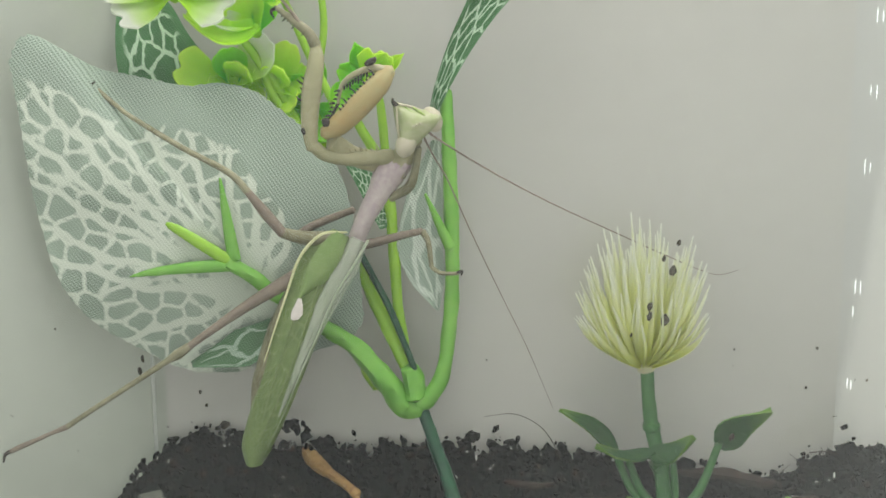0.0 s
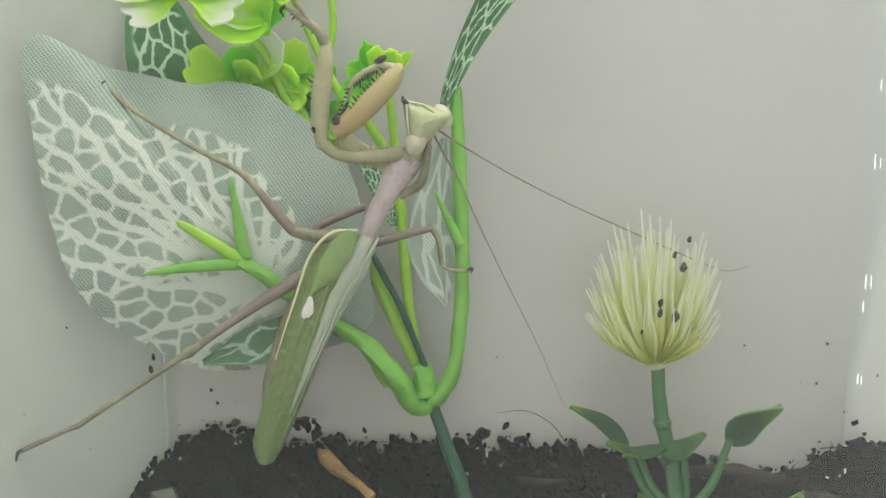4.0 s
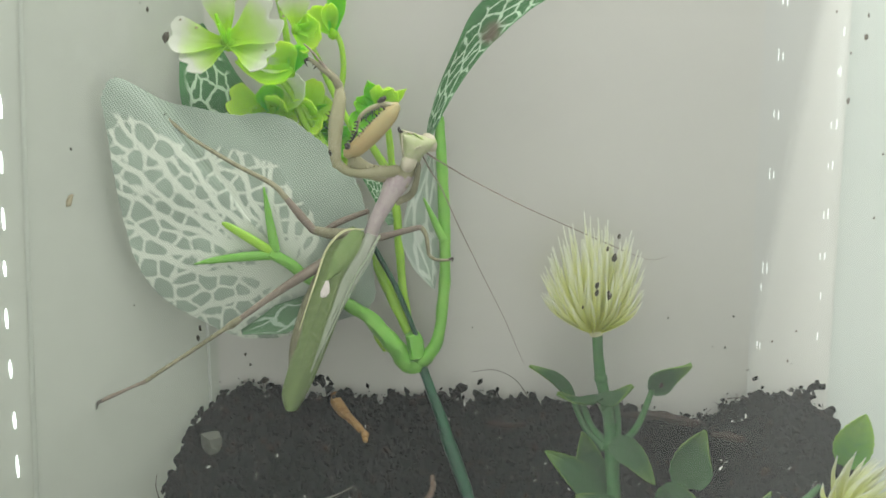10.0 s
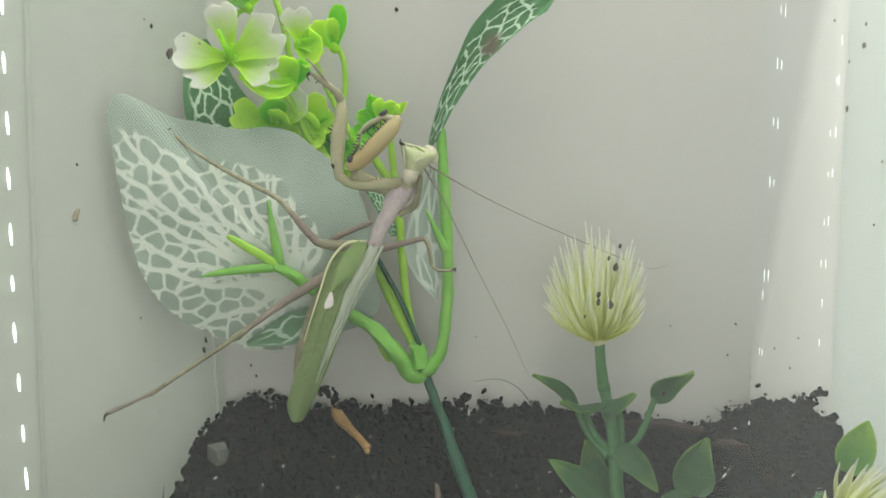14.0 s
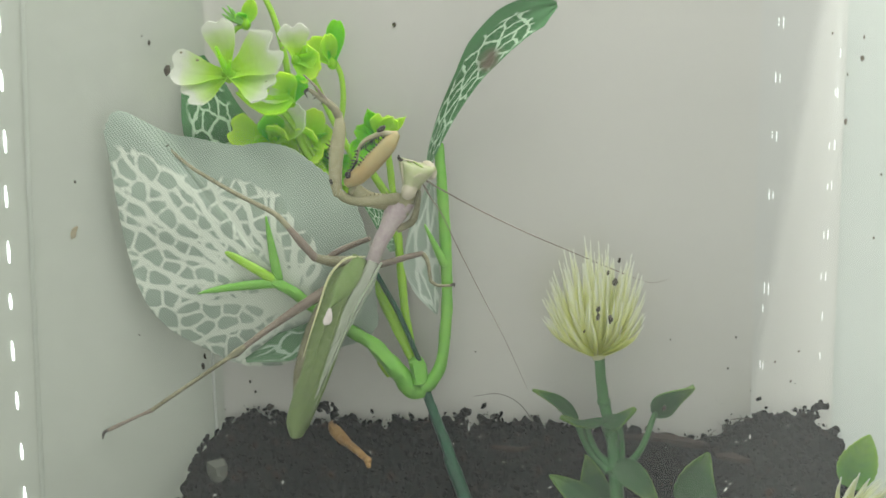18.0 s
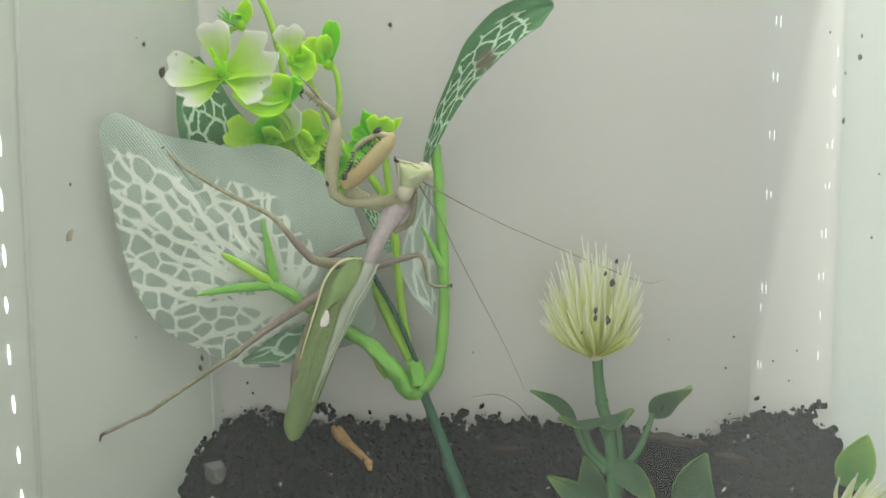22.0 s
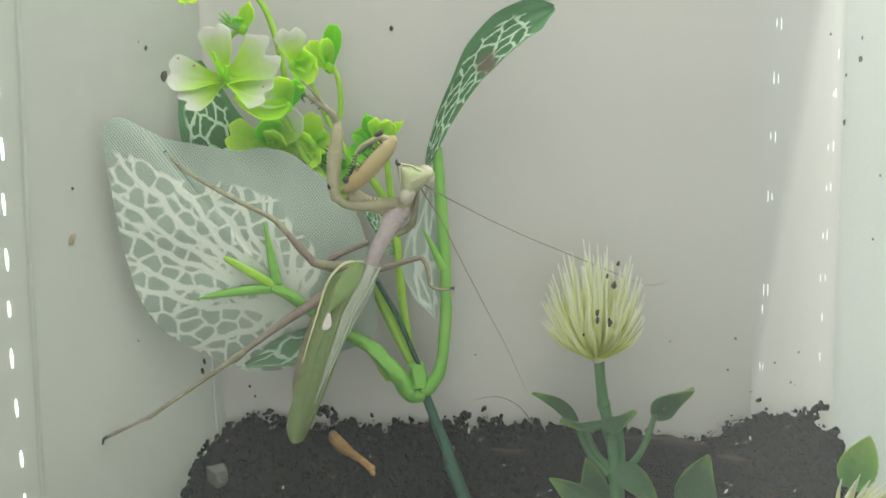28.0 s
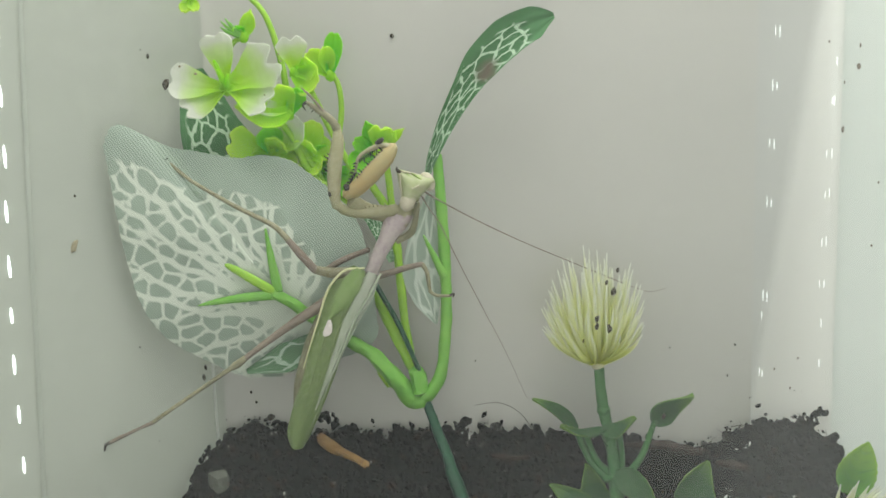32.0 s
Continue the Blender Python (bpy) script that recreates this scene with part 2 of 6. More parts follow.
def mesh_of(name, bm, material, origin):
    bmesh.ops.recalc_face_normals(bm, faces=bm.faces)
    for v in bm.verts:
        v.co = (v.co - origin) * CM
    me = bpy.data.meshes.new(name)
    bm.to_mesh(me)
    bm.free()
    for q in me.polygons:
        q.use_smooth = True
    me.set_sharp_from_angle(angle=radians(48))
    for m in material if isinstance(material, (list, tuple)) else [material]:
        me.materials.append(m)
    return me


def part(name, bm, material, parent, label=""):
    """One mesh under a thing or under a part; the bmesh holds world centimetres."""
    ob = new(name, mesh_of(name, bm, material, ORIGIN[parent]))
    ob.parent = parent
    ORIGIN[ob] = ORIGIN[parent]
    return tagged(ob, label)


def single(name, bm, material, base, label, category="", group="", kind=""):
    """A thing of one mesh."""
    ob = new(name, mesh_of(name, bm, material, Vector(base)))
    ob.location = Vector(base) * CM
    ORIGIN[ob] = Vector(base)
    return tagged(ob, label, category, group, kind)


def spline(points, steps=6):
    """A Catmull-Rom curve through the points."""
    p = [Vector(q) for q in points]
    if len(p) < 3:
        return [p[0].lerp(p[-1], k / steps) for k in range(steps + 1)]
    p = [2 * p[0] - p[1]] + p + [2 * p[-1] - p[-2]]
    out = []
    for i in range(1, len(p) - 2):
        a, b, c, d = p[i - 1 : i + 3]
        for k in range(steps):
            t = k / steps
            out.append(0.5 * ((2 * b) + (c - a) * t + (2 * a - 5 * b + 4 * c - d) * t * t + (3 * b - a - 3 * c + d) * t**3))
    return out + [p[-2]]


def along(values, s):
    """A value at s (0 to 1) of a list of evenly spread values."""
    if not isinstance(values, (list, tuple)):
        return values
    x = s * (len(values) - 1)
    i = min(int(x), len(values) - 2)
    return values[i] + (values[i + 1] - values[i]) * (x - i)


def tube(bm, points, radii, seg=10, steps=6, flat=1.0, up=(0, -1, 0), wobble=0.0, rough=0.0):
    """A round or flattened bar along a curve, closed at its ends. flat: thickness across `up`, as a share of the width."""
    c = spline(points, steps)
    rings = []
    n = len(c)
    for i, q in enumerate(c):
        t = (c[min(i + 1, n - 1)] - c[max(i - 1, 0)]).normalized()
        u = Vector(up) - t * Vector(up).dot(t)
        if u.length < 0.05:
            u = Vector((1, 0, 0)) - t * t.x
        u.normalize()
        w = t.cross(u)
        r = along(radii, i / (n - 1))
        ring = []
        for k in range(seg):
            a = 2 * math.pi * k / seg
            rr = r * (1 + (wobble * noise.noise(q * 2.3 + Vector((0, 0, k * 7.1))) if wobble else 0))
            ring.append(bm.verts.new(q + w * (math.cos(a) * rr) + u * (math.sin(a) * rr * along(flat, i / (n - 1)))))
        rings.append(ring)
    for a, b in zip(rings, rings[1:]):
        for k in range(seg):
            bm.faces.new((a[k], a[(k + 1) % seg], b[(k + 1) % seg], b[k]))
    for ring, q, s in ((rings[0], c[0], -1), (rings[-1], c[-1], 1)):
        t = (c[1] - c[0]).normalized() if s < 0 else (c[-1] - c[-2]).normalized()
        r = along(radii, 0 if s < 0 else 1)
        tip = bm.verts.new(q + t * (s * r * 0.6))
        for k in range(seg):
            f = (ring[k], ring[(k + 1) % seg], tip)
            bm.faces.new(f if s > 0 else f[::-1])
    return bm


def bar(points, radii, **kw):
    return tube(bmesh.new(), points, radii, **kw)


def ball(bm, at, r, squash=(1, 1, 1), sub=2, turn=None, rough=0.0):
    m = Matrix.Translation(at) @ (turn or Matrix.Identity(4)) @ Matrix.Diagonal((*[r * q for q in squash], 1))
    made = bmesh.ops.create_icosphere(bm, subdivisions=sub, radius=1, matrix=m)["verts"]
    if rough:
        for v in made:
            d = v.co - Vector(at)
            v.co = Vector(at) + d * (1 + rough * noise.noise(v.co * (1.6 / r)))
    return bm


def blade(bm, spine, width, normal, cup=0.15, thick=0.025, across=6, steps=5, ripple=0.0, profile=None, jag=0.0, notch=0.0, slender=False):
    """A leaf or petal: a sheet with thickness along a spine. width: half width in the middle; normal: the way that its face looks."""
    c = spline(spine, steps)
    n = len(c)
    top, bot = [], []
    uv = {}
    for i, q in enumerate(c):
        s = i / (n - 1)
        t = (c[min(i + 1, n - 1)] - c[max(i - 1, 0)]).normalized()
        nn = Vector(normal) - t * Vector(normal).dot(t)
        nn.normalize()
        w = nn.cross(t)
        half = width * (along(profile, s) if profile else math.sin(math.pi * min(1, 0.02 + 0.97 * s) ** 0.8) ** 0.75)
        half = max(half * (1 + jag * math.sin(i * 2.1)), 0.01)
        ra, rb = [], []
        for k in range(across + 1):
            a = 2 * k / across - 1
            h = cup * (half if slender else width) * (a * a) + ripple * noise.noise(q * 1.5 + w * a * 3)
            pt = q + w * (a * half) + nn * h - t * (notch * max(0.0, s * 2.2 - 1.2) * (math.exp(-((a / 0.28) ** 2)) + 1.3 * abs(a) ** 3))
            va, vb = bm.verts.new(pt + nn * thick / 2), bm.verts.new(pt - nn * thick / 2)
            uv[va] = uv[vb] = (a, s)
            ra.append(va), rb.append(vb)
        top.append(ra), bot.append(rb)
    faces = []
    for i in range(n - 1):
        for k in range(across):
            faces.append(bm.faces.new((top[i][k], top[i][k + 1], top[i + 1][k + 1], top[i + 1][k])))
            faces.append(bm.faces.new((bot[i][k], bot[i + 1][k], bot[i + 1][k + 1], bot[i][k + 1])))
        for k, (x, y) in ((0, (1, 0)), (across, (0, 1))):
            a, b = (i + 1, i) if k == 0 else (i, i + 1)
            faces.append(bm.faces.new((top[a][k], top[b][k], bot[b][k], bot[a][k])))
    for i in (0, n - 1):
        for k in range(across):
            f = (top[i][k], bot[i][k], bot[i][k + 1], top[i][k + 1])
            faces.append(bm.faces.new(f if i == 0 else f[::-1]))
    lay = bm.loops.layers.uv.verify()
    for f in faces:
        for lp in f.loops:
            lp[lay].uv = uv[lp.vert]
    return bm


def box(bm, lo, hi):
    m = Matrix.Translation((Vector(lo) + Vector(hi)) / 2) @ Matrix.Diagonal((*(Vector(hi) - Vector(lo)), 1))
    bmesh.ops.create_cube(bm, size=1, matrix=m)
    return bm


def sheet_wall(plan, z0, z1, thick, inward):
    """An upright wall with thickness along a plan line."""
    bm = bmesh.new()
    cols = []
    n = len(plan)
    for i, q in enumerate(plan):
        a, b = Vector(plan[max(i - 1, 0)]), Vector(plan[min(i + 1, n - 1)])
        t = (b - a).normalized()
        out = Vector((t.y, -t.x)) * (-thick * inward)
        rows = 12
        col = [[bm.verts.new((q[0], q[1], z0 + (z1 - z0) * k / rows)) for k in range(rows + 1)], [bm.verts.new((q[0] + out.x, q[1] + out.y, z0 + (z1 - z0) * k / rows)) for k in range(rows + 1)]]
        cols.append(col)
    for a, b in zip(cols, cols[1:]):
        for k in range(rows):
            bm.faces.new((a[0][k], b[0][k], b[0][k + 1], a[0][k + 1]))
            bm.faces.new((a[1][k], a[1][k + 1], b[1][k + 1], b[1][k]))
        bm.faces.new((a[0][rows], b[0][rows], b[1][rows], a[1][rows]))
        bm.faces.new((a[0][0], a[1][0], b[1][0], b[0][0]))
    for c in (cols[0], cols[-1]):
        for k in range(rows):
            bm.faces.new((c[0][k], c[0][k + 1], c[1][k + 1], c[1][k]))
    return bm


# ---- the tub: table, floor, three walls with rounded corners, a hazy front ----
single("table", box(bmesh.new(), (-60, -45, -3), (60, 6.9, -0.2)), M_TABLE, (0, 0, -3), "pale smooth tabletop under the plastic tub", "table", kind="structure")
single("floor", box(bmesh.new(), (-20, -7.9, -0.15), (15, 2.2, 0)), M_TUB, (0, 0, 0), "frosted plastic floor of the tub", "floor", kind="structure")


def corner(a, b, c, r, k=8):
    """The round between two straight runs of a plan line."""
    a, b, c = (Vector(q) for q in (a, b, c))
    u, v = (a - b).normalized(), (c - b).normalized()
    p, q = b + u * r, b + v * r
    return [tuple((1 - s) ** 2 * p + 2 * s * (1 - s) * b + s * s * q) for s in (i / k for i in range(k + 1))]


LEFT = [(-19.4, -8.0), (-13.9, -3.8)] + corner((-19.4, -8.0), (-6.5, 1.9), (8.6, 1.9), 0.5)[:5]
BACK = corner((-19.4, -8.0), (-6.5, 1.9), (8.6, 1.9), 0.5)[4:] + [(-3, 1.9), (0, 1.9), (4, 1.9), (7, 1.9), (8.95, 1.9)]
RIGHT = corner((7.4, 1.9), (10.9, 1.9), (14.1, -8.0), 1.95, 16) + [(13.0, -4.7), (14.1, -8.0)]
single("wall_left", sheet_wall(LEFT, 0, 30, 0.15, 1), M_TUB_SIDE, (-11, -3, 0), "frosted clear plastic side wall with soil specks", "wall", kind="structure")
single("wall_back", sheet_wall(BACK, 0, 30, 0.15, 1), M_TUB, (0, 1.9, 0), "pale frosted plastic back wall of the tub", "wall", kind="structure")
single("wall_corner", sheet_wall(RIGHT[:12], 0, 30, 0.15, 1), M_CORNER, (10, 1.5, 0), "glossy rounded corner of the plastic tub, painted paler for side light", "wall", kind="structure")
single("wall_right", sheet_wall(RIGHT[11:], 0, 30, 0.13, 1), M_TUB_RIGHT, (12, 0, 0), "grey-green plastic side wall with specks, painted paler for side light", "wall", kind="structure")
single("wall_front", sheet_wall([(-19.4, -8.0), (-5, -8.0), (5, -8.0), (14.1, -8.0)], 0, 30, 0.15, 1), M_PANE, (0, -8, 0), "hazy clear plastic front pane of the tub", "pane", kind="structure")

# unseen; added to keep light from passing through the tub's back wall
single("back_blocker", box(bmesh.new(), (-90, 7.0, -30), (90, 9.0, 110)), M_BLOCKER, (0, 8, 0), "unseen plain grey wall added behind the tub to dim its back", "wall", kind="structure")

# ---- soil heaped against the back wall ----


def soil_height(x, y):
    z = 4.30 - 0.75 * (1.6 - y)
    z = max(z, 0.9 + 0.08 * (y + 8))
    z += 0.35 * math.exp(-((x - 10.4) / 1.3) ** 2) - 0.30 * math.exp(-((x - 4.5) / 2.0) ** 2) - 0.72 * math.exp(-((x - 6.9) / 1.5) ** 2) + 0.35 * math.exp(-((x + 5.4) / 0.9) ** 2)
    return z


def soil_back(x):
    """Where the soil meets the wall behind it."""
    if x < -6.3:
        return 1.75 + (x + 6.3) * 0.75
    return 1.75 if x < 9.3 else 1.75 - 0.45 * (x - 9.3)


bm = bmesh.new()
nx, ny = 280, 120
grid = []
for j in range(ny + 1):
    deep = 9.2 * (j / ny) ** 1.3
    row = []
    for i in range(nx + 1):
        s = i / nx
        top = -7.1 + 18.5 * s
        x0, x1 = -7.1 - 0.16 * deep, 11.4 + 0.2 * deep
        x = x0 + (x1 - x0) * s
        y = soil_back(top) - deep
        q = Vector((x, y, 0))
        z = soil_height(x, y)
        z += 0.24 * noise.noise(q * 2.2) + 0.22 * noise.noise(q * 5.3) + 0.20 * abs(noise.noise(q * 9)) + 0.12 * noise.noise(q * 19)
        edge = min(s, 1 - s) * (x1 - x0)
        if edge < 0.3:
            z -= (0.3 - edge) * 1.5
        row.append(bm.verts.new((x + 0.1 * noise.noise(q * 6 + Vector((0, 0, 3))), y + 0.05 * noise.noise(q * 6), max(0.05, z))))
    grid.append(row)
for j in range(ny):
    for i in range(nx):
        bm.faces.new((grid[j][i], grid[j + 1][i], grid[j + 1][i + 1], grid[j][i + 1]))
rim = [r[0] for r in grid] + grid[-1][1:] + [r[-1] for r in grid[-2::-1]] + grid[0][-2:0:-1]
low = [bm.verts.new((v.co.x, v.co.y, 0.02)) for v in rim]
for k in range(len(rim)):
    bm.faces.new((rim[k], rim[(k + 1) % len(rim)], low[(k + 1) % len(rim)], low[k]))
single("ground", bm, M_SOIL, (0, 0, 0), "dark crumbly moist potting soil heaped in the tub", "soil", kind="structure")


# ---- printed fabric leaves ----
def fabric(name, cell, vein, rim, across, along_, edge, weave=2600.0, dark=0.5, stain=None, field=False):
    """Leaf fabric: a printed net of pale veins (cells in the leaf's own coordinates) and a fine weave."""
    m, n, l, p = nodes_of(name)
    uvn = n.new("ShaderNodeUVMap")
    mp = n.new("ShaderNodeMapping")
    mp.inputs["Scale"].default_value = (across, along_, 1)
    l.new(uvn.outputs[0], mp.inputs[0])
    warp = n.new("ShaderNodeTexNoise")
    warp.inputs["Scale"].default_value, warp.inputs["Detail"].default_value = 2.2, 2.0
    l.new(mp.outputs[0], warp.inputs["Vector"])
    shift = n.new("ShaderNodeVectorMath")
    shift.operation = "MULTIPLY_ADD"
    shift.inputs[1].default_value = (0.45, 0.45, 0)
    l.new(warp.outputs["Color"], shift.inputs[0])
    l.new(mp.outputs[0], shift.inputs[2])
    vor = n.new("ShaderNodeTexVoronoi")
    vor.voronoi_dimensions, vor.feature = "2D", "DISTANCE_TO_EDGE"
    vor.inputs["Scale"].default_value, vor.inputs["Randomness"].default_value = 1.0, 0.95
    l.new(shift.outputs[0], vor.inputs["Vector"])
    tc = n.new("ShaderNodeTexCoord")
    cut = n.new("ShaderNodeMapRange")
    cut.inputs["From Min"].default_value, cut.inputs["From Max"].default_value = edge * 0.75, edge * 1.25
    if field:
        gap = n.new("ShaderNodeAttribute")
        gap.attribute_name = "vein_gap"
        fray = n.new("ShaderNodeTexNoise")
        fray.inputs["Scale"].default_value, fray.inputs["Detail"].default_value = 1100.0, 2.0
        l.new(tc.outputs["Object"], fray.inputs["Vector"])
        ragged = n.new("ShaderNodeMath")
        ragged.operation = "MULTIPLY_ADD"
        ragged.inputs[1].default_value = 0.085
        l.new(fray.outputs["Fac"], ragged.inputs[0])
        l.new(gap.outputs["Fac"], ragged.inputs[2])
        cut.inputs["From Min"].default_value, cut.inputs["From Max"].default_value = 0.018, 0.055
        l.new(ragged.outputs[0], cut.inputs["Value"])
    else:
        l.new(vor.outputs["Distance"], cut.inputs["Value"])
    spots = n.new("ShaderNodeTexNoise")
    spots.inputs["Scale"].default_value, spots.inputs["Detail"].default_value = 350.0, 3.0
    l.new(tc.outputs["Object"], spots.inputs["Vector"])
    tone = n.new("ShaderNodeMix")
    tone.data_type = "RGBA"
    tone.inputs[6].default_value, tone.inputs[7].default_value = (*[q * 0.8 for q in cell], 1), (*[q * 1.2 for q in cell], 1)
    l.new(spots.outputs["Fac"], tone.inputs[0])
    net = n.new("ShaderNodeMix")
    net.data_type = "RGBA"
    net.inputs[6].default_value = (*vein, 1)
    l.new(cut.outputs[0], net.inputs[0])
    l.new(tone.outputs[2], net.inputs[7])
    att = n.new("ShaderNodeAttribute")
    att.attribute_name = "printed"
    full = n.new("ShaderNodeMix")
    full.data_type = "RGBA"
    full.inputs[6].default_value = (*rim, 1)
    l.new(att.outputs["Fac"], full.inputs[0])
    l.new(net.outputs[2], full.inputs[7])
    if stain:
        mark = n.new("ShaderNodeAttribute")
        mark.attribute_name = "stain"
        old = full
        full = n.new("ShaderNodeMix")
        full.data_type = "RGBA"
        l.new(mark.outputs["Fac"], full.inputs[0])
        l.new(old.outputs[2], full.inputs[6])
        full.inputs[7].default_value = (*stain, 1)
    waves = []
    for turn in (35, 112):
        wm = n.new("ShaderNodeMapping")
        wm.inputs["Rotation"].default_value = (0, radians(turn), 0)
        l.new(tc.outputs["Object"], wm.inputs[0])
        wv = n.new("ShaderNodeTexWave")
        wv.inputs["Scale"].default_value, wv.inputs["Distortion"].default_value = weave / 6.28 * (1.3 if turn == 35 else 1.6), 0.6
        l.new(wm.outputs[0], wv.inputs["Vector"])
        waves.append(wv)
    mul = n.new("ShaderNodeMath")
    mul.operation = "MULTIPLY"
    l.new(waves[0].outputs["Fac"], mul.inputs[0])
    l.new(waves[1].outputs["Fac"], mul.inputs[1])
    thread = n.new("ShaderNodeMix")
    thread.data_type, thread.blend_type = "RGBA", "MULTIPLY"
    thread.inputs[0].default_value = 1.0
    tint = n.new("ShaderNodeMapRange")
    tint.inputs["From Min"].default_value, tint.inputs["From Max"].default_value = 0.12, 0.8
    tint.inputs["To Min"].default_value, tint.inputs["To Max"].default_value = 1.10, dark
    patch = n.new("ShaderNodeTexNoise")
    patch.inputs["Scale"].default_value, patch.inputs["Detail"].default_value = 55.0, 2.0
    l.new(tc.outputs["Object"], patch.inputs["Vector"])
    clear_weave = n.new("ShaderNodeMapRange")
    clear_weave.inputs["From Min"].default_value, clear_weave.inputs["From Max"].default_value = 0.28, 0.60
    l.new(patch.outputs["Fac"], clear_weave.inputs["Value"])
    seen = n.new("ShaderNodeMath")
    seen.operation = "MULTIPLY"
    l.new(mul.outputs[0], seen.inputs[0])
    l.new(clear_weave.outputs[0], seen.inputs[1])
    l.new(seen.outputs[0], tint.inputs["Value"])
    l.new(full.outputs[2], thread.inputs[6])
    if field:
        filled = n.new("ShaderNodeMath")
        filled.operation = "MULTIPLY_ADD"
        filled.inputs[1].default_value, filled.inputs[2].default_value = -0.8, 0.8
        l.new(cut.outputs[0], filled.inputs[0])
        paint = n.new("ShaderNodeMath")
        paint.operation = "MULTIPLY"
        l.new(filled.outputs[0], paint.inputs[0])
        l.new(att.outputs["Fac"], paint.inputs[1])
        bare = n.new("ShaderNodeMath")
        bare.operation = "SUBTRACT"
        bare.inputs[0].default_value = 1.0
        l.new(paint.outputs[0], bare.inputs[1])
        l.new(bare.outputs[0], thread.inputs[0])
    l.new(tint.outputs[0], thread.inputs[7])
    l.new(thread.outputs[2], p.inputs["Base Color"])
    bp = n.new("ShaderNodeBump")
    bp.inputs["Strength"].default_value, bp.inputs["Distance"].default_value = 0.4, 0.0002
    l.new(mul.outputs[0], bp.inputs["Height"])
    l.new(bp.outputs[0], p.inputs["Normal"])
    p.inputs["Roughness"].default_value = 0.75
    p.inputs["Specular IOR Level"].default_value = 0.25
    tr = n.new("ShaderNodeBsdfTranslucent")
    l.new(thread.outputs[2], tr.inputs[0])
    mx = n.new("ShaderNodeMixShader")
    mx.inputs[0].default_value = 0.2
    l.new(p.outputs[0], mx.inputs[1])
    l.new(tr.outputs[0], mx.inputs[2])
    l.new(mx.outputs[0], n["Material Output"].inputs[0])
    return m


M_FAB_BIG = fabric("pale_veined_fabric", (0.325, 0.395, 0.32), (0.66, 0.71, 0.61), (0.37, 0.445, 0.37), 1.0, 1.0, 0.10, 2400.0, 0.36, (0.60, 0.66, 0.55), True)
M_FAB_DARK = fabric("dark_veined_fabric", (0.075, 0.19, 0.08), (0.52, 0.68, 0.50), (0.09, 0.23, 0.095), 2.3, 11.0, 0.085, 2600.0, 0.7, (0.15, 0.125, 0.09))
M_FAB_LOBE = fabric("dark_lobe_fabric", (0.11, 0.21, 0.11), (0.36, 0.47, 0.36), (0.11, 0.21, 0.11), 1.0, 2.6, 0.07)
M_FAB_PALE = fabric("faded_veined_fabric", (0.40, 0.48, 0.40), (0.68, 0.74, 0.66), (0.42, 0.50, 0.42), 1.6, 3.0, 0.12)


def printed_blade(bm, margin, tip):
    """Marks where the print lies: inside the margin and short of the tip."""
    lay = bm.verts.layers.float.new("printed")
    uvl = bm.loops.layers.uv.verify()
    for v in bm.verts:
        if v.link_loops:
            a, s = v.link_loops[0][uvl].uv
            v[lay] = 1.0 if abs(a) < margin and s < tip else 0.0
    return bm


RIBS = [(-75, -58, 2.6), (-62, -40, 3.2), (-37, -19, 3.6), (-9, 13, 4.6), (7, 19, 4.6), (25, 29, 5.0), (30, 38, 6.2), (37, 46, 6.2), (46, 53, 5.4), (56, 60, 4.4), (66, 70, 4.0), (80, 82, 3.4), (98, 95, 3.0), (116, 112, 2.6), (138, 130, 2.2)]


def on_rib(rib, r, root):
    a0, a1, reach = rib
    a = radians(a0 + (a1 - a0) * min(1.0, r / reach) ** 0.8) + 0.06 / max(r, 0.8) * math.sin(r * 3.4 + a0) + 0.03 / max(r, 0.8) * math.sin(r * 7.9 + 2 * a0)
    return np.array((root[0] - r * math.cos(a), root[2] + r * math.sin(a)))


def vein_gap(root, pts):
    """How far each point lies outside the printed veins, in centimetres: ribs fan out from the root, and cells fill the room between them."""
    rng = random.Random(11)
    seeds = []
    for a, b in zip(RIBS, RIBS[1:]):
        r = 0.7 + 0.3 * rng.random()
        while r < 7.0:
            p, q = on_rib(a, r, root), on_rib(b, r, root)
            wide = np.linalg.norm(p - q)
            rows = 1 if wide < 0.60 else 2 if wide < 1.15 else 3
            for k in range(rows):
                f = (k + 0.5) / rows
                push = rng.uniform(-0.10, 0.10) + 0.24 * (k % 2)
                c = on_rib(a, r + push, root) * (1 - f) + on_rib(b, r + push, root) * f
                if rng.random() < 0.09:
                    continue
                seeds.append(c + np.array((rng.gauss(0, 0.075), rng.gauss(0, 0.075))))
            r += rng.uniform(0.40, 0.62) * (0.86 + 0.025 * r)
    first, second = np.full(len(pts), 99.0), np.full(len(pts), 99.0)
    for c in seeds:
        d = np.hypot(pts[:, 0] - c[0], pts[:, 1] - c[1])
        second = np.minimum(second, np.maximum(first, d))
        first = np.minimum(first, d)
    best = (second - first) * 0.55 - 0.047
    for rib in RIBS:
        line = [on_rib(rib, 0.2 + (rib[2] + 0.6) * k / 24, root) for k in range(25)]
        for k in range(24):
            d = line[k + 1] - line[k]
            f = np.clip(((pts - line[k]) @ d) / (d @ d), 0, 1)
            near = np.hypot(pts[:, 0] - line[k][0] - f * d[0], pts[:, 1] - line[k][1] - f * d[1])
            best = np.minimum(best, near - (0.112 - 0.066 * k / 24))
    return best


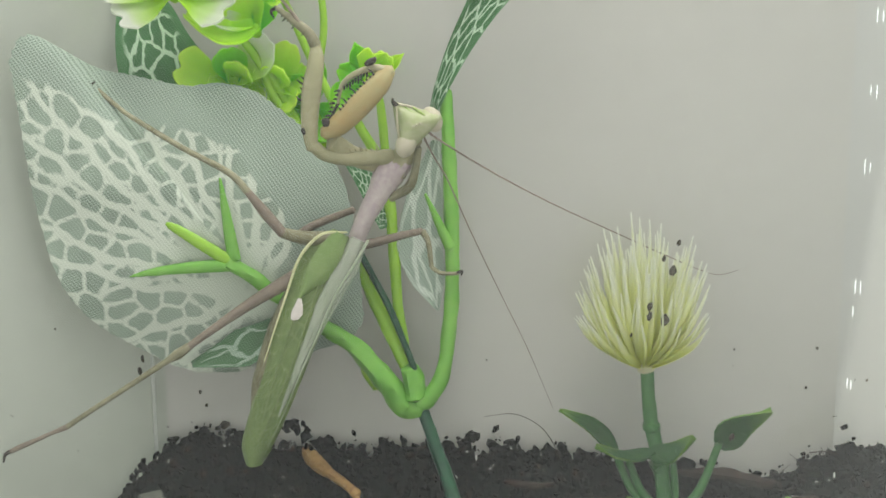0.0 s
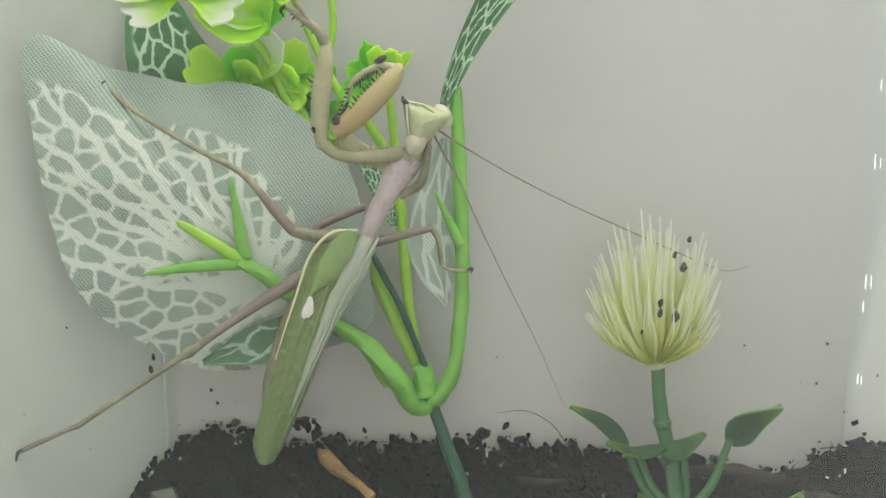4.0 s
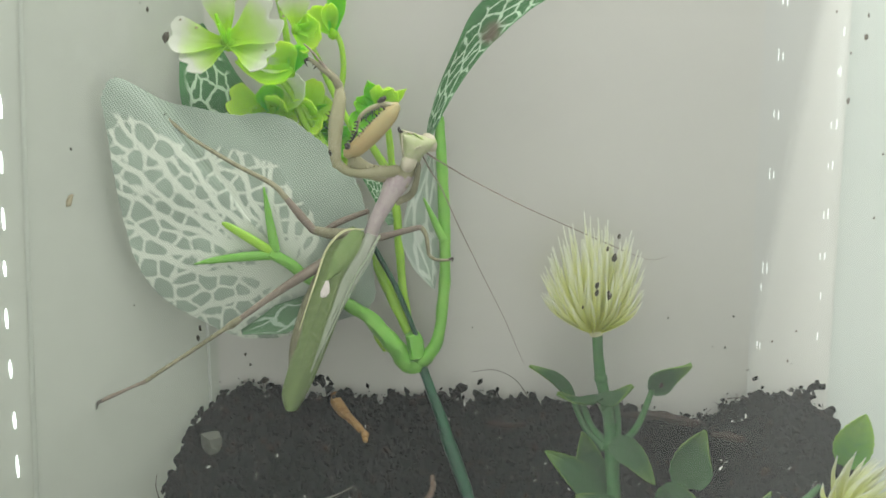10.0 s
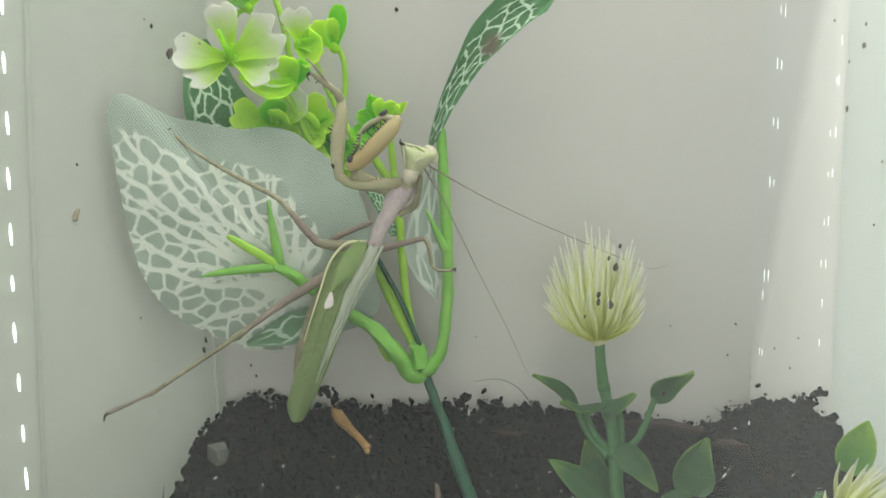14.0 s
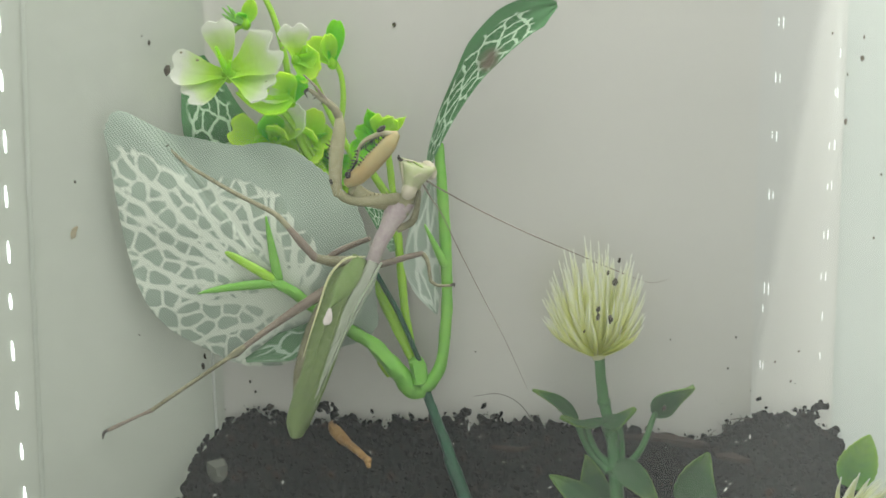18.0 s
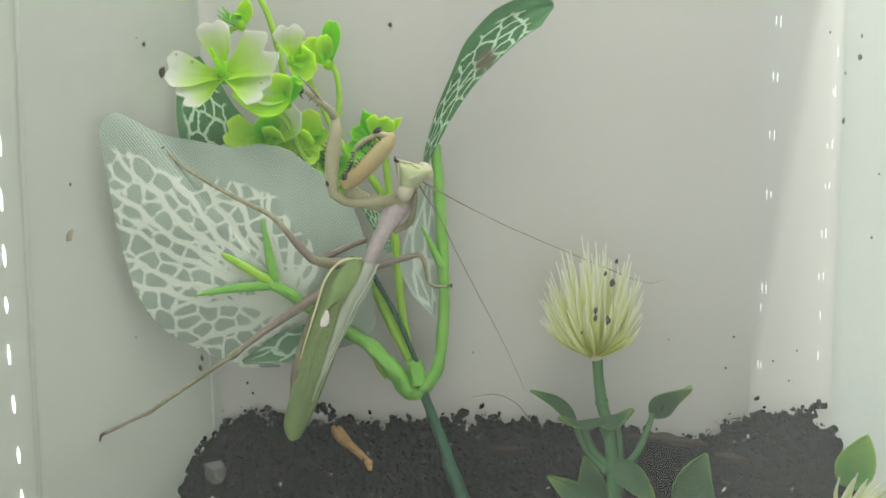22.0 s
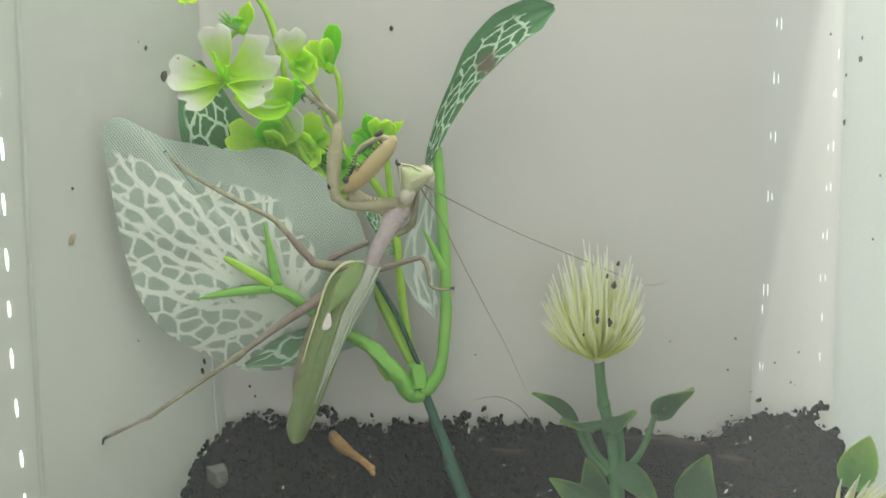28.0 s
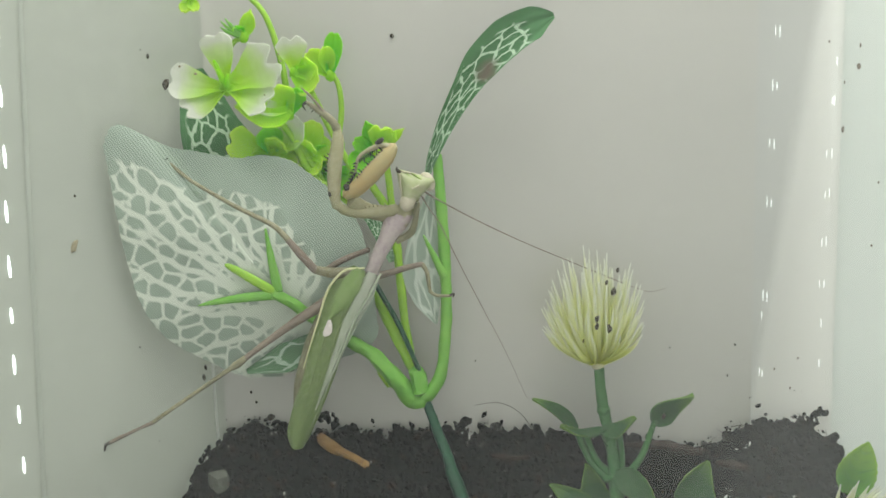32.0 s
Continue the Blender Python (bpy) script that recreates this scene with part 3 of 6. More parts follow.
def big_leaf(outline, core, vein_root, print_top, bow=0.12):
    """A broad heart-shaped leaf filled in rings from its outline; veins spread from vein_root."""
    edge = spline(outline + outline[:1], 22)[:-1]
    n, rings = len(edge), 64
    core, root = Vector(core), Vector(vein_root)
    xs, zs = [q[0] for q in print_top], [q[2] for q in print_top]
    size = max((q - core).length for q in edge)
    bm = bmesh.new()
    lay = bm.verts.layers.float.new("printed")
    wash = bm.verts.layers.float.new("stain")
    gap = bm.verts.layers.float.new("vein_gap")
    sheets = []
    for side in (-1, 1):
        rows = []
        for j in range(1, rings + 1):
            s = j / rings
            row = []
            for q in edge:
                jag = 0.012 * noise.noise(q * 9) + 0.006 * noise.noise(q * 31) if j == rings else 0
                pt = core.lerp(q, s + jag)
                d = (pt - core).length / size
                pt.y += bow * d * d + 0.10 * noise.noise(pt * 0.55) + side * 0.015
                v = bm.verts.new(pt)
                top = float(np.interp(pt.x, xs, zs)) + 0.12 * noise.noise(pt * 2.5)
                v[lay] = min(1.0, max(0.0, (top - pt.z) / 0.10 + 0.5))
                far = math.hypot(pt.x - root.x, pt.z - root.z)
                v[wash] = v[lay] * max(0.0, min(0.75, 0.60 * math.exp(-((far / 1.3) ** 2)) + 0.16 * noise.noise(pt * 1.9) - 0.04))
                row.append(v)
            rows.append(row)
        mid = bm.verts.new(core + Vector((0, side * 0.015, 0)))
        mid[lay] = 1.0
        for i in range(n):
            f = (mid, rows[0][i], rows[0][(i + 1) % n])
            bm.faces.new(f if side < 0 else f[::-1])
        for a, b in zip(rows, rows[1:]):
            for i in range(n):
                f = (a[i], b[i], b[(i + 1) % n], a[(i + 1) % n])
                bm.faces.new(f if side < 0 else f[::-1])
        sheets.append(rows[-1])
    for i in range(n):
        bm.faces.new((sheets[0][i], sheets[1][i], sheets[1][(i + 1) % n], sheets[0][(i + 1) % n]))
    verts = list(bm.verts)
    for v, g in zip(verts, vein_gap(root, np.array([(v.co.x, v.co.z) for v in verts]))):
        v[gap] = g
    return bm


# ---- the plant with fabric leaves ----
plant = thing("artificial_plant", (0.76, -1.59, 1.96), "artificial plant with patterned fabric leaves and green plastic stems", "plant")
part("main_stem", bar([(1.25, -2.20, 1.73), (0.77, -1.20, 2.40), (0.02, 0.10, 4.28), (-0.52, 0.80, 5.60), (-0.74, 0.90, 6.35)], [0.175, 0.165, 0.155, 0.14, 0.12], wobble=0.22), M_STEM_DARK, plant, "dark green glossy stem")
part("stem_sheath", bar([(0.65, -0.95, 2.69), (0.20, -0.20, 3.77), (0.07, 0.05, 4.05)], [0.18, 0.185, 0.17], wobble=0.2), M_STEM_DARK, plant)
part("right_branch", bar([(-0.66, 0.80, 5.84), (-0.45, 0.80, 5.96), (-0.20, 0.80, 6.33), (-0.04, 0.80, 6.90), (0.06, 0.80, 7.97), (0.09, 0.80, 8.93), (0.07, 0.80, 10.20), (0.00, 0.80, 11.60), (-0.06, 0.85, 12.65)], [0.2, 0.2, 0.18, 0.165, 0.16, 0.16, 0.155, 0.15, 0.14], wobble=0.22), M_STEM, plant)
part("branch_spur", bar([(0.04, 0.70, 9.35), (-0.21, 0.60, 9.89), (-0.48, 0.50, 10.49)], [0.13, 0.09, 0.03]), M_STEM, plant)
part("left_branch", bar([(-0.60, 0.80, 5.76), (-0.95, 0.80, 5.80), (-1.30, 0.70, 6.33), (-1.71, 0.70, 6.80), (-2.12, 0.65, 7.22), (-2.72, 0.50, 7.68), (-3.62, 0.38, 8.32), (-4.05, 0.30, 8.70), (-4.60, 0.10, 9.10)], [0.2, 0.27, 0.25, 0.22, 0.19, 0.18, 0.165, 0.15, 0.14], wobble=0.28), M_STEM, plant)
part("branch_nub", bar([(-1.55, 0.90, 6.18), (-1.76, 0.90, 6.58), (-1.88, 0.90, 7.09)], [0.12, 0.16, 0.06]), M_STEM_LIME, plant)
twig_tips = [[(-4.50, 0.10, 9.08), (-5.18, 0.00, 9.54), (-5.76, 0.00, 9.90), (-6.34, 0.00, 10.26)], [(-4.54, 0.10, 9.04), (-5.36, 0.00, 9.00), (-6.05, 0.00, 8.92), (-6.62, 0.00, 8.82)], [(-4.46, 0.10, 9.15), (-4.57, 0.05, 9.95), (-4.70, 0.05, 10.86)]]
for pts in twig_tips:
    part("twig_tip", bar(pts, [0.14, 0.125, 0.09, 0.025], flat=0.6), M_STEM_LIME if pts is twig_tips[0] else M_STEM, plant)
part("fork_collar", bar([(-0.72, 0.75, 6.01), (-0.77, 0.75, 6.37), (-0.83, 0.75, 6.67)], [0.27, 0.25, 0.22], wobble=0.35), M_STEM, plant)
part("back_stem", bar([(-0.72, 0.62, 6.67), (-1.25, 0.66, 7.99), (-1.70, 0.70, 8.85), (-2.25, 0.95, 9.87)], [0.07, 0.075, 0.075, 0.06]), M_STEM_DARK, plant, "thin dark green stem")
part("lime_stem", bar([(-0.87, 0.85, 6.64), (-1.28, 0.90, 7.49), (-1.78, 0.95, 8.61), (-2.27, 1.10, 9.72), (-2.86, 1.10, 11.15), (-3.44, 1.00, 12.11)], [0.17, 0.17, 0.16, 0.14, 0.11, 0.09], wobble=0.22), M_STEM_LIME, plant, "lime green plastic stem")
part("lime_stem", bar([(-0.93, 0.90, 6.74), (-1.07, 0.95, 7.80), (-1.17, 1.00, 9.24), (-1.28, 1.05, 10.35), (-1.44, 1.00, 11.14), (-1.86, 0.90, 11.86), (-2.17, 0.80, 12.56)], [0.13, 0.13, 0.12, 0.13, 0.12, 0.1, 0.09], wobble=0.22), M_STEM_LIME, plant, "lime green plastic stem")
part("lime_stem", bar([(-1.26, 1.05, 10.19), (-1.33, 0.95, 11.30), (-1.41, 0.85, 12.16), (-1.49, 0.80, 12.78)], [0.11, 0.1, 0.09, 0.08], wobble=0.22), M_STEM_LIME, plant, "lime green plastic stem")
leaf_outline = [(-8.71, -0.50, 13.23), (-8.43, -0.40, 13.73), (-7.89, -0.20, 13.54), (-7.21, 0.20, 13.11), (-6.34, 0.30, 12.92), (-5.45, 0.35, 12.75), (-4.71, 0.40, 12.80), (-4.04, 0.45, 12.64), (-3.38, 0.50, 12.17), (-2.76, 0.55, 11.59), (-2.24, 0.62, 10.81), (-1.98, 0.70, 9.62), (-1.88, 0.75, 8.50), (-1.93, 0.80, 7.52), (-2.79, 0.75, 7.06), (-3.90, 0.70, 6.76), (-4.85, 0.65, 6.59), (-5.71, 0.60, 6.68), (-6.53, 0.50, 7.09), (-7.48, 0.10, 7.84), (-8.05, -0.15, 8.76), (-8.36, -0.30, 10.02), (-8.55, -0.45, 11.69)]
part("leaf", big_leaf(leaf_outline, (-5.07, 0.05, 9.92), (-4.20, 0.30, 8.50), [(-9.25, 0.00, 12.97), (-7.73, 0.00, 12.67), (-6.99, 0.00, 12.12), (-6.23, 0.00, 11.79), (-5.83, 0.00, 11.95), (-5.13, 0.00, 11.82), (-4.38, 0.00, 11.39), (-3.93, 0.00, 10.67), (-3.48, 0.00, 10.12), (-3.20, 0.00, 8.97), (-2.92, 0.00, 5.49)]), M_FAB_BIG, plant, "broad grey-green fabric leaf printed with a pale vein net")
long_leaf = blade(bmesh.new(), [(-0.38, 0.80, 12.07), (-0.15, 0.75, 12.74), (0.22, 0.70, 13.55), (0.70, 0.60, 14.38), (1.16, 0.50, 15.05), (1.85, 0.40, 15.71), (2.61, 0.30, 16.09), (3.10, 0.30, 16.24)], 0.52, (0.25, -1, 0.1), 0.22, 0.03, 16, 9, 0.05, [0.14, 0.30, 0.48, 0.66, 0.92, 1.0, 0.82, 0.14])
uvl, lay, mark = long_leaf.loops.layers.uv.verify(), long_leaf.verts.layers.float.new("printed"), long_leaf.verts.layers.float.new("stain")
for v in long_leaf.verts:
    a, s = v.link_loops[0][uvl].uv
    v[lay] = 1.0 if -0.9 < a < 1.15 - 1.0 * s and s < 0.82 else 0.0
    v[mark] = max(0.0, min(1.0, 1.6 - math.hypot((s - 0.56) / 0.05, (a + 0.55) / 0.4) + 0.5 * noise.noise(v.co * 4)))
part("long_leaf", long_leaf, M_FAB_DARK, plant, "long dark green fabric leaf with pale veins and a brown stain")
part("back_leaf", printed_blade(blade(bmesh.new(), [(-2.28, 1.25, 9.78), (-3.83, 1.25, 10.91), (-5.41, 1.25, 11.96), (-6.12, 1.20, 13.14), (-6.42, 1.20, 14.22), (-6.55, 1.20, 15.13)], 0.8, (0.1, -1, 0.05), 0.1, 0.03, 12, 8, 0.04, [0.2, 0.8, 1.2, 1.15, 0.78, 0.25]), 0.75, 0.97), M_FAB_DARK, plant, "dark green fabric leaf with pale veins")
part("back_leaf", printed_blade(blade(bmesh.new(), [(-2.31, 1.00, 11.41), (-1.80, 1.00, 10.77), (-1.51, 1.00, 10.18), (-1.40, 1.00, 9.70)], 0.24, (0.1, -1, 0.05), 0.1, 0.03, 8, 7, 0.02, [0.4, 0.9, 1.0, 0.3]), 0.9, 1.0), M_FAB_DARK, plant, "dark green fabric leaf with pale veins")
part("small_leaf", printed_blade(blade(bmesh.new(), [(-0.27, 1.10, 11.59), (-0.49, 1.10, 10.49), (-0.62, 1.10, 9.37), (-0.43, 1.10, 8.57), (-0.23, 1.10, 7.88)], 0.52, (0.2, -1, 0), 0.15, 0.03, 8, 7, 0.02, [0.2, 0.75, 1.0, 0.75, 0.05]), 0.85, 1.0), M_FAB_PALE, plant, "small pale fabric leaf with white veins")
part("lower_leaf", printed_blade(blade(bmesh.new(), [(-3.43, 0.35, 7.72), (-4.39, 0.35, 7.21), (-5.49, 0.40, 6.83)], 0.42, (0, -1, 0.2), 0.1, 0.03, 8, 8, 0.02, [0.6, 1.0, 0.15]), 0.85, 0.9), M_FAB_LOBE, plant, "dark green lower lobe of a fabric leaf")

# ---- the spray of lime and white flowers ----
def two_tone(name, a, b, split, soft=0.2, edge=0.0):
    """A petal colour that runs from a at the base to b at the tip."""
    m, n, l, p = nodes_of(name)
    uvn = n.new("ShaderNodeUVMap")
    sep = n.new("ShaderNodeSeparateXYZ")
    l.new(uvn.outputs[0], sep.inputs[0])
    tc = n.new("ShaderNodeTexCoord")
    ns = n.new("ShaderNodeTexNoise")
    ns.inputs["Scale"].default_value = 260.0
    l.new(tc.outputs["Object"], ns.inputs["Vector"])
    add = n.new("ShaderNodeMath")
    add.operation = "MULTIPLY_ADD"
    add.inputs[1].default_value = 0.3
    l.new(ns.outputs["Fac"], add.inputs[0])
    l.new(sep.outputs["Y"], add.inputs[2])
    rim = n.new("ShaderNodeMath")
    rim.operation = "ABSOLUTE"
    l.new(sep.outputs["X"], rim.inputs[0])
    steep = n.new("ShaderNodeMath")
    steep.operation = "POWER"
    steep.inputs[1].default_value = 10.0
    l.new(rim.outputs[0], steep.inputs[0])
    both = n.new("ShaderNodeMath")
    both.operation = "MULTIPLY_ADD"
    both.inputs[1].default_value = edge
    l.new(steep.outputs[0], both.inputs[0])
    l.new(add.outputs[0], both.inputs[2])
    mr = n.new("ShaderNodeMapRange")
    mr.inputs["From Min"].default_value, mr.inputs["From Max"].default_value = split + 0.15 - soft, split + 0.15 + soft
    l.new(both.outputs[0], mr.inputs["Value"])
    mx = n.new("ShaderNodeMix")
    mx.data_type = "RGBA"
    mx.inputs[6].default_value, mx.inputs[7].default_value = (*a, 1), (*b, 1)
    l.new(mr.outputs[0], mx.inputs[0])
    l.new(mx.outputs[2], p.inputs["Base Color"])
    p.inputs["Roughness"].default_value = 0.5
    bp = n.new("ShaderNodeBump")
    bp.inputs["Strength"].default_value, bp.inputs["Distance"].default_value = 0.2, 0.0003
    l.new(ns.outputs["Fac"], bp.inputs["Height"])
    l.new(bp.outputs[0], p.inputs["Normal"])
    tr = n.new("ShaderNodeBsdfTranslucent")
    l.new(mx.outputs[2], tr.inputs[0])
    ms = n.new("ShaderNodeMixShader")
    ms.inputs[0].default_value = 0.68
    l.new(p.outputs[0], ms.inputs[1])
    l.new(tr.outputs[0], ms.inputs[2])
    l.new(ms.outputs[0], n["Material Output"].inputs[0])
    return m


M_PETAL_WHITE = two_tone("white_petal_lime_base", (0.56, 0.82, 0.06), (0.80, 0.81, 0.75), 0.48, 0.26)
M_PETAL_LIME = two_tone("lime_petal_pale_tip", (0.46, 0.80, 0.03), (0.72, 0.92, 0.14), 0.55, 0.4, 0.35)
M_PETAL_GREEN = two_tone("green_petal_lime_tip", (0.17, 0.66, 0.04), (0.38, 0.80, 0.05), 0.50, 0.35, 0.3)
spray = thing("artificial_flower_spray", (-1.24, 1.05, 10.03), "spray of white and lime green plastic flowers", "flower")
part("spray_stem", bar([(-2.79, 1.00, 11.54), (-3.60, 0.95, 12.34), (-4.01, 0.90, 13.28), (-4.64, 0.80, 14.06), (-5.48, 0.60, 14.69)], [0.1, 0.1, 0.09, 0.09, 0.08]), M_STEM_LIME, spray)
part("spray_stem", bar([(-3.16, 1.00, 11.86), (-3.94, 1.00, 13.43), (-4.16, 1.00, 15.11), (-4.54, 1.00, 16.46), (-5.11, 1.00, 17.14)], [0.1, 0.09, 0.09, 0.08, 0.07]), M_STEM_LIME, spray)
part("spray_stem", bar([(-2.98, 0.90, 12.33), (-2.63, 0.80, 13.63), (-2.62, 0.75, 14.46), (-2.79, 0.70, 14.94)], [0.08, 0.08, 0.075, 0.07]), M_STEM_LIME, spray)
part("spray_stem", bar([(-2.15, 0.90, 11.84), (-2.85, 0.85, 13.25), (-3.33, 0.80, 14.33), (-3.68, 0.75, 14.94)], [0.09, 0.09, 0.08, 0.07]), M_STEM_LIME, spray)
LOBED = [0.22, 0.45, 0.80, 1.02, 1.08, 1.0]
ROUND = [0.35, 0.72, 1.0, 1.05, 0.92, 0.66]
SLIM = [0.4, 0.85, 1.0, 0.8, 0.5, 0.06]


def soft_petal(parent, base, tip, half, material, face, shape, notch, cup, bend=0.12):
    """A thick moulded petal, dished along and across, with a lobed or a round end."""
    b, t = Vector(base), Vector(tip)
    face = Vector(face).normalized()
    mid, late = b.lerp(t, 0.45) - face * bend, b.lerp(t, 0.8) - face * bend * 0.5
    part("petal", blade(bmesh.new(), [b, mid, late, t], half, face, cup, 0.045, 14, 6, 0.025, shape, 0.0, notch), material, parent)


heart = (-5.50, 0.10, 14.59)
for tip, half, face, notch in zip([(-6.97, -0.15, 14.86), (-5.74, -0.05, 16.02), (-4.06, -0.20, 15.44), (-4.30, -0.30, 14.18), (-6.62, -0.35, 14.03)], (0.46, 0.42, 0.64, 0.52, 0.46), ((0.1, -1, 0.35), (-0.2, -1, -0.1), (0.1, -1, 0.2), (0.2, -1, 0.5), (-0.1, -1, 0.7)), (0.12, 0.10, 0.46, 0.22, 0.2)):
    soft_petal(spray, heart, tip, half, M_PETAL_WHITE, face, LOBED, notch, 0.22, 0.16)
part("flower_throat", ball(bmesh.new(), heart, 0.2, (1, 0.7, 1), 2, rough=0.3), M_PETAL_LIME, spray, "lime green flower centre")
for tip in ((-5.69, -0.40, 15.30), (-5.62, -0.42, 15.05), (-5.36, -0.40, 14.95)):
    part("stamen", bar([heart, Vector(heart).lerp(Vector(tip), 0.5) + Vector((0, -0.05, 0)), tip], [0.09, 0.07, 0.04], seg=8), M_PETAL_LIME, spray)
flowers = [
    ((-3.79, 0.50, 14.95), [((-3.82, 0.30, 15.93), 0.40, 1, LOBED), ((-3.14, 0.25, 14.62), 0.44, 0, ROUND), ((-3.20, 0.35, 15.10), 0.30, 0, ROUND)]),
    ((-2.84, 0.60, 14.85), [((-3.42, 0.50, 15.50), 0.30, 0, ROUND), ((-2.66, 0.45, 15.98), 0.24, 2, ROUND), ((-2.92, 0.35, 15.62), 0.22, 0, ROUND)]),
    ((-3.95, 0.42, 13.86), [((-4.30, 0.20, 14.62), 0.40, 0, ROUND), ((-3.62, 0.30, 14.55), 0.26, 2, ROUND)]),
    ((-4.56, 1.00, 12.80), [((-5.74, 0.75, 13.21), 0.46, 0, LOBED), ((-4.63, 0.80, 13.55), 0.36, 2, ROUND), ((-3.69, 0.70, 13.71), 0.44, 1, ROUND), ((-3.91, 0.80, 12.33), 0.30, 0, ROUND), ((-4.28, 0.65, 13.19), 0.34, 0, ROUND), ((-5.09, 0.85, 12.59), 0.32, 0, ROUND)]),
    ((-3.77, 1.05, 12.70), [((-3.28, 0.85, 13.65), 0.32, 0, ROUND), ((-2.91, 0.90, 13.00), 0.34, 0, ROUND), ((-3.97, 0.92, 13.19), 0.30, 0, ROUND), ((-3.52, 0.70, 13.14), 0.32, 0, ROUND), ((-3.26, 0.75, 12.27), 0.34, 0, ROUND)]),
    ((-3.42, 1.15, 12.37), [((-2.95, 1.00, 12.93), 0.34, 2, ROUND), ((-2.83, 1.00, 12.27), 0.34, 2, ROUND), ((-3.87, 1.00, 12.52), 0.32, 0, ROUND), ((-3.22, 1.05, 11.76), 0.36, 2, ROUND), ((-2.71, 1.00, 12.59), 0.30, 2, ROUND), ((-3.63, 1.05, 11.92), 0.32, 0, ROUND)]),
    ((-2.95, 1.05, 12.30), [((-2.62, 0.95, 13.30), 0.20, 2, SLIM), ((-3.10, 0.95, 13.25), 0.18, 0, SLIM), ((-2.48, 0.95, 11.62), 0.34, 2, ROUND), ((-2.40, 1.00, 12.05), 0.30, 2, ROUND), ((-2.70, 0.95, 11.25), 0.28, 0, ROUND)]),
    ((-1.70, 0.70, 12.80), [((-1.50, 0.50, 13.52), 0.32, 0, LOBED), ((-1.20, 0.55, 13.38), 0.24, 0, ROUND), ((-0.90, 0.55, 13.42), 0.16, 0, SLIM), ((-1.95, 0.60, 13.66), 0.24, 2, SLIM), ((-2.30, 0.60, 13.12), 0.22, 2, ROUND), ((-2.44, 0.62, 12.40), 0.30, 2, ROUND)]),
    ((-5.12, 0.80, 15.92), [((-4.88, 0.70, 16.66), 0.22, 0, SLIM), ((-5.34, 0.65, 16.20), 0.18, 2, ROUND)]),
    ((-6.50, 0.80, 17.10), [((-6.68, 0.70, 16.60), 0.16, 0, ROUND), ((-6.34, 0.70, 16.62), 0.16, 0, ROUND)]),
]
for centre, leaves in flowers:
    part("calyx", ball(bmesh.new(), centre, 0.13, (1, 1, 1.2), 2, rough=0.2), M_PETAL_LIME, spray)
    for tip, half, kind, shape in leaves:
        soft_petal(spray, centre, tip, half, (M_PETAL_LIME, M_PETAL_WHITE, M_PETAL_GREEN)[kind], (random.uniform(-0.35, 0.35), -1, random.uniform(-0.1, 0.4)), shape, 0.16 if shape is LOBED else 0.05, 0.32)
part("petal", blade(bmesh.new(), [(-3.92, 0.30, 13.86), (-4.35, 0.10, 13.66), (-4.85, 0.05, 13.80), (-5.32, 0.10, 14.10)], 0.34, (0.1, -0.8, 0.75), 0.55, 0.045, 12, 8, 0.02, [0.5, 0.95, 1.0, 0.6, 0.2]), M_PETAL_LIME, spray, "dished lime green petal")
part("petal", blade(bmesh.new(), [(-4.00, 0.35, 13.95), (-4.40, 0.25, 14.00), (-4.78, 0.20, 14.10)], 0.22, (0.1, -1, 0.5), 0.3, 0.045, 10, 8, 0.02, ROUND), M_PETAL_WHITE, spray)
for tip in ((-5.70, 0.70, 16.36), (-5.57, 0.70, 16.42), (-5.45, 0.70, 16.32), (-5.72, 0.70, 16.20)):
    part("sepal", bar([(-5.16, 0.78, 15.94), Vector((-5.16, 0.75, 15.94)).lerp(Vector(tip), 0.6) + Vector((0, 0, -0.04)), tip], [0.08, 0.05, 0.015], seg=6), M_STEM, spray)
part("spray_stem", bar([(-5.55, 0.78, 15.60), (-5.38, 0.80, 15.82), (-5.12, 0.80, 15.94)], [0.07, 0.07, 0.08]), M_STEM_LIME, spray)

M_LEAF2 = two_tone("soft_green_leaf", (0.085, 0.205, 0.08), (0.30, 0.47, 0.13), 0.90, 0.24, 0.40)
M_LEAF_VEIN = grainy("leaf_vein", (0.075, 0.18, 0.07), (0.11, 0.23, 0.09), 600, 0.5, 0.1)
M_LEAF_TIP = two_tone("yellow_green_leaf", (0.16, 0.40, 0.06), (0.42, 0.62, 0.12), 0.6, 0.35, 0.4)

# ---- the bristly cream flowers ----
M_BRISTLE = two_tone("cream_bristle_petal", (0.82, 0.85, 0.15), (0.86, 0.87, 0.80), 0.55, 0.42)
bristle_shapes = []
for f, side in [(f, side) for f in (0.0, 0.2, 0.4, 0.6, 0.8, 1.0) for side in (-0.9, -0.3, 0.3, 0.9)]:
    out, up = 0.14 + 1.22 * math.sin(f * 1.57), 3.35 - 2.1 * f ** 1.6
    line = [(0, 0, 0), (0.40 * out, 0, 0.26 * up), (0.78 * out, 0.04 * side, 0.60 * up), (out, 0.12 * side, up)]
    bmk = blade(bmesh.new(), line, 0.088, (-1, side, 0.2), 0.35, 0.022, 4, 6, 0, [0.6, 0.9, 1.0, 0.92, 0.72, 0.46, 0.03], slender=True)
    bristle_shapes.append(mesh_of("bristle", bmk, M_BRISTLE, Vector((0, 0, 0))))


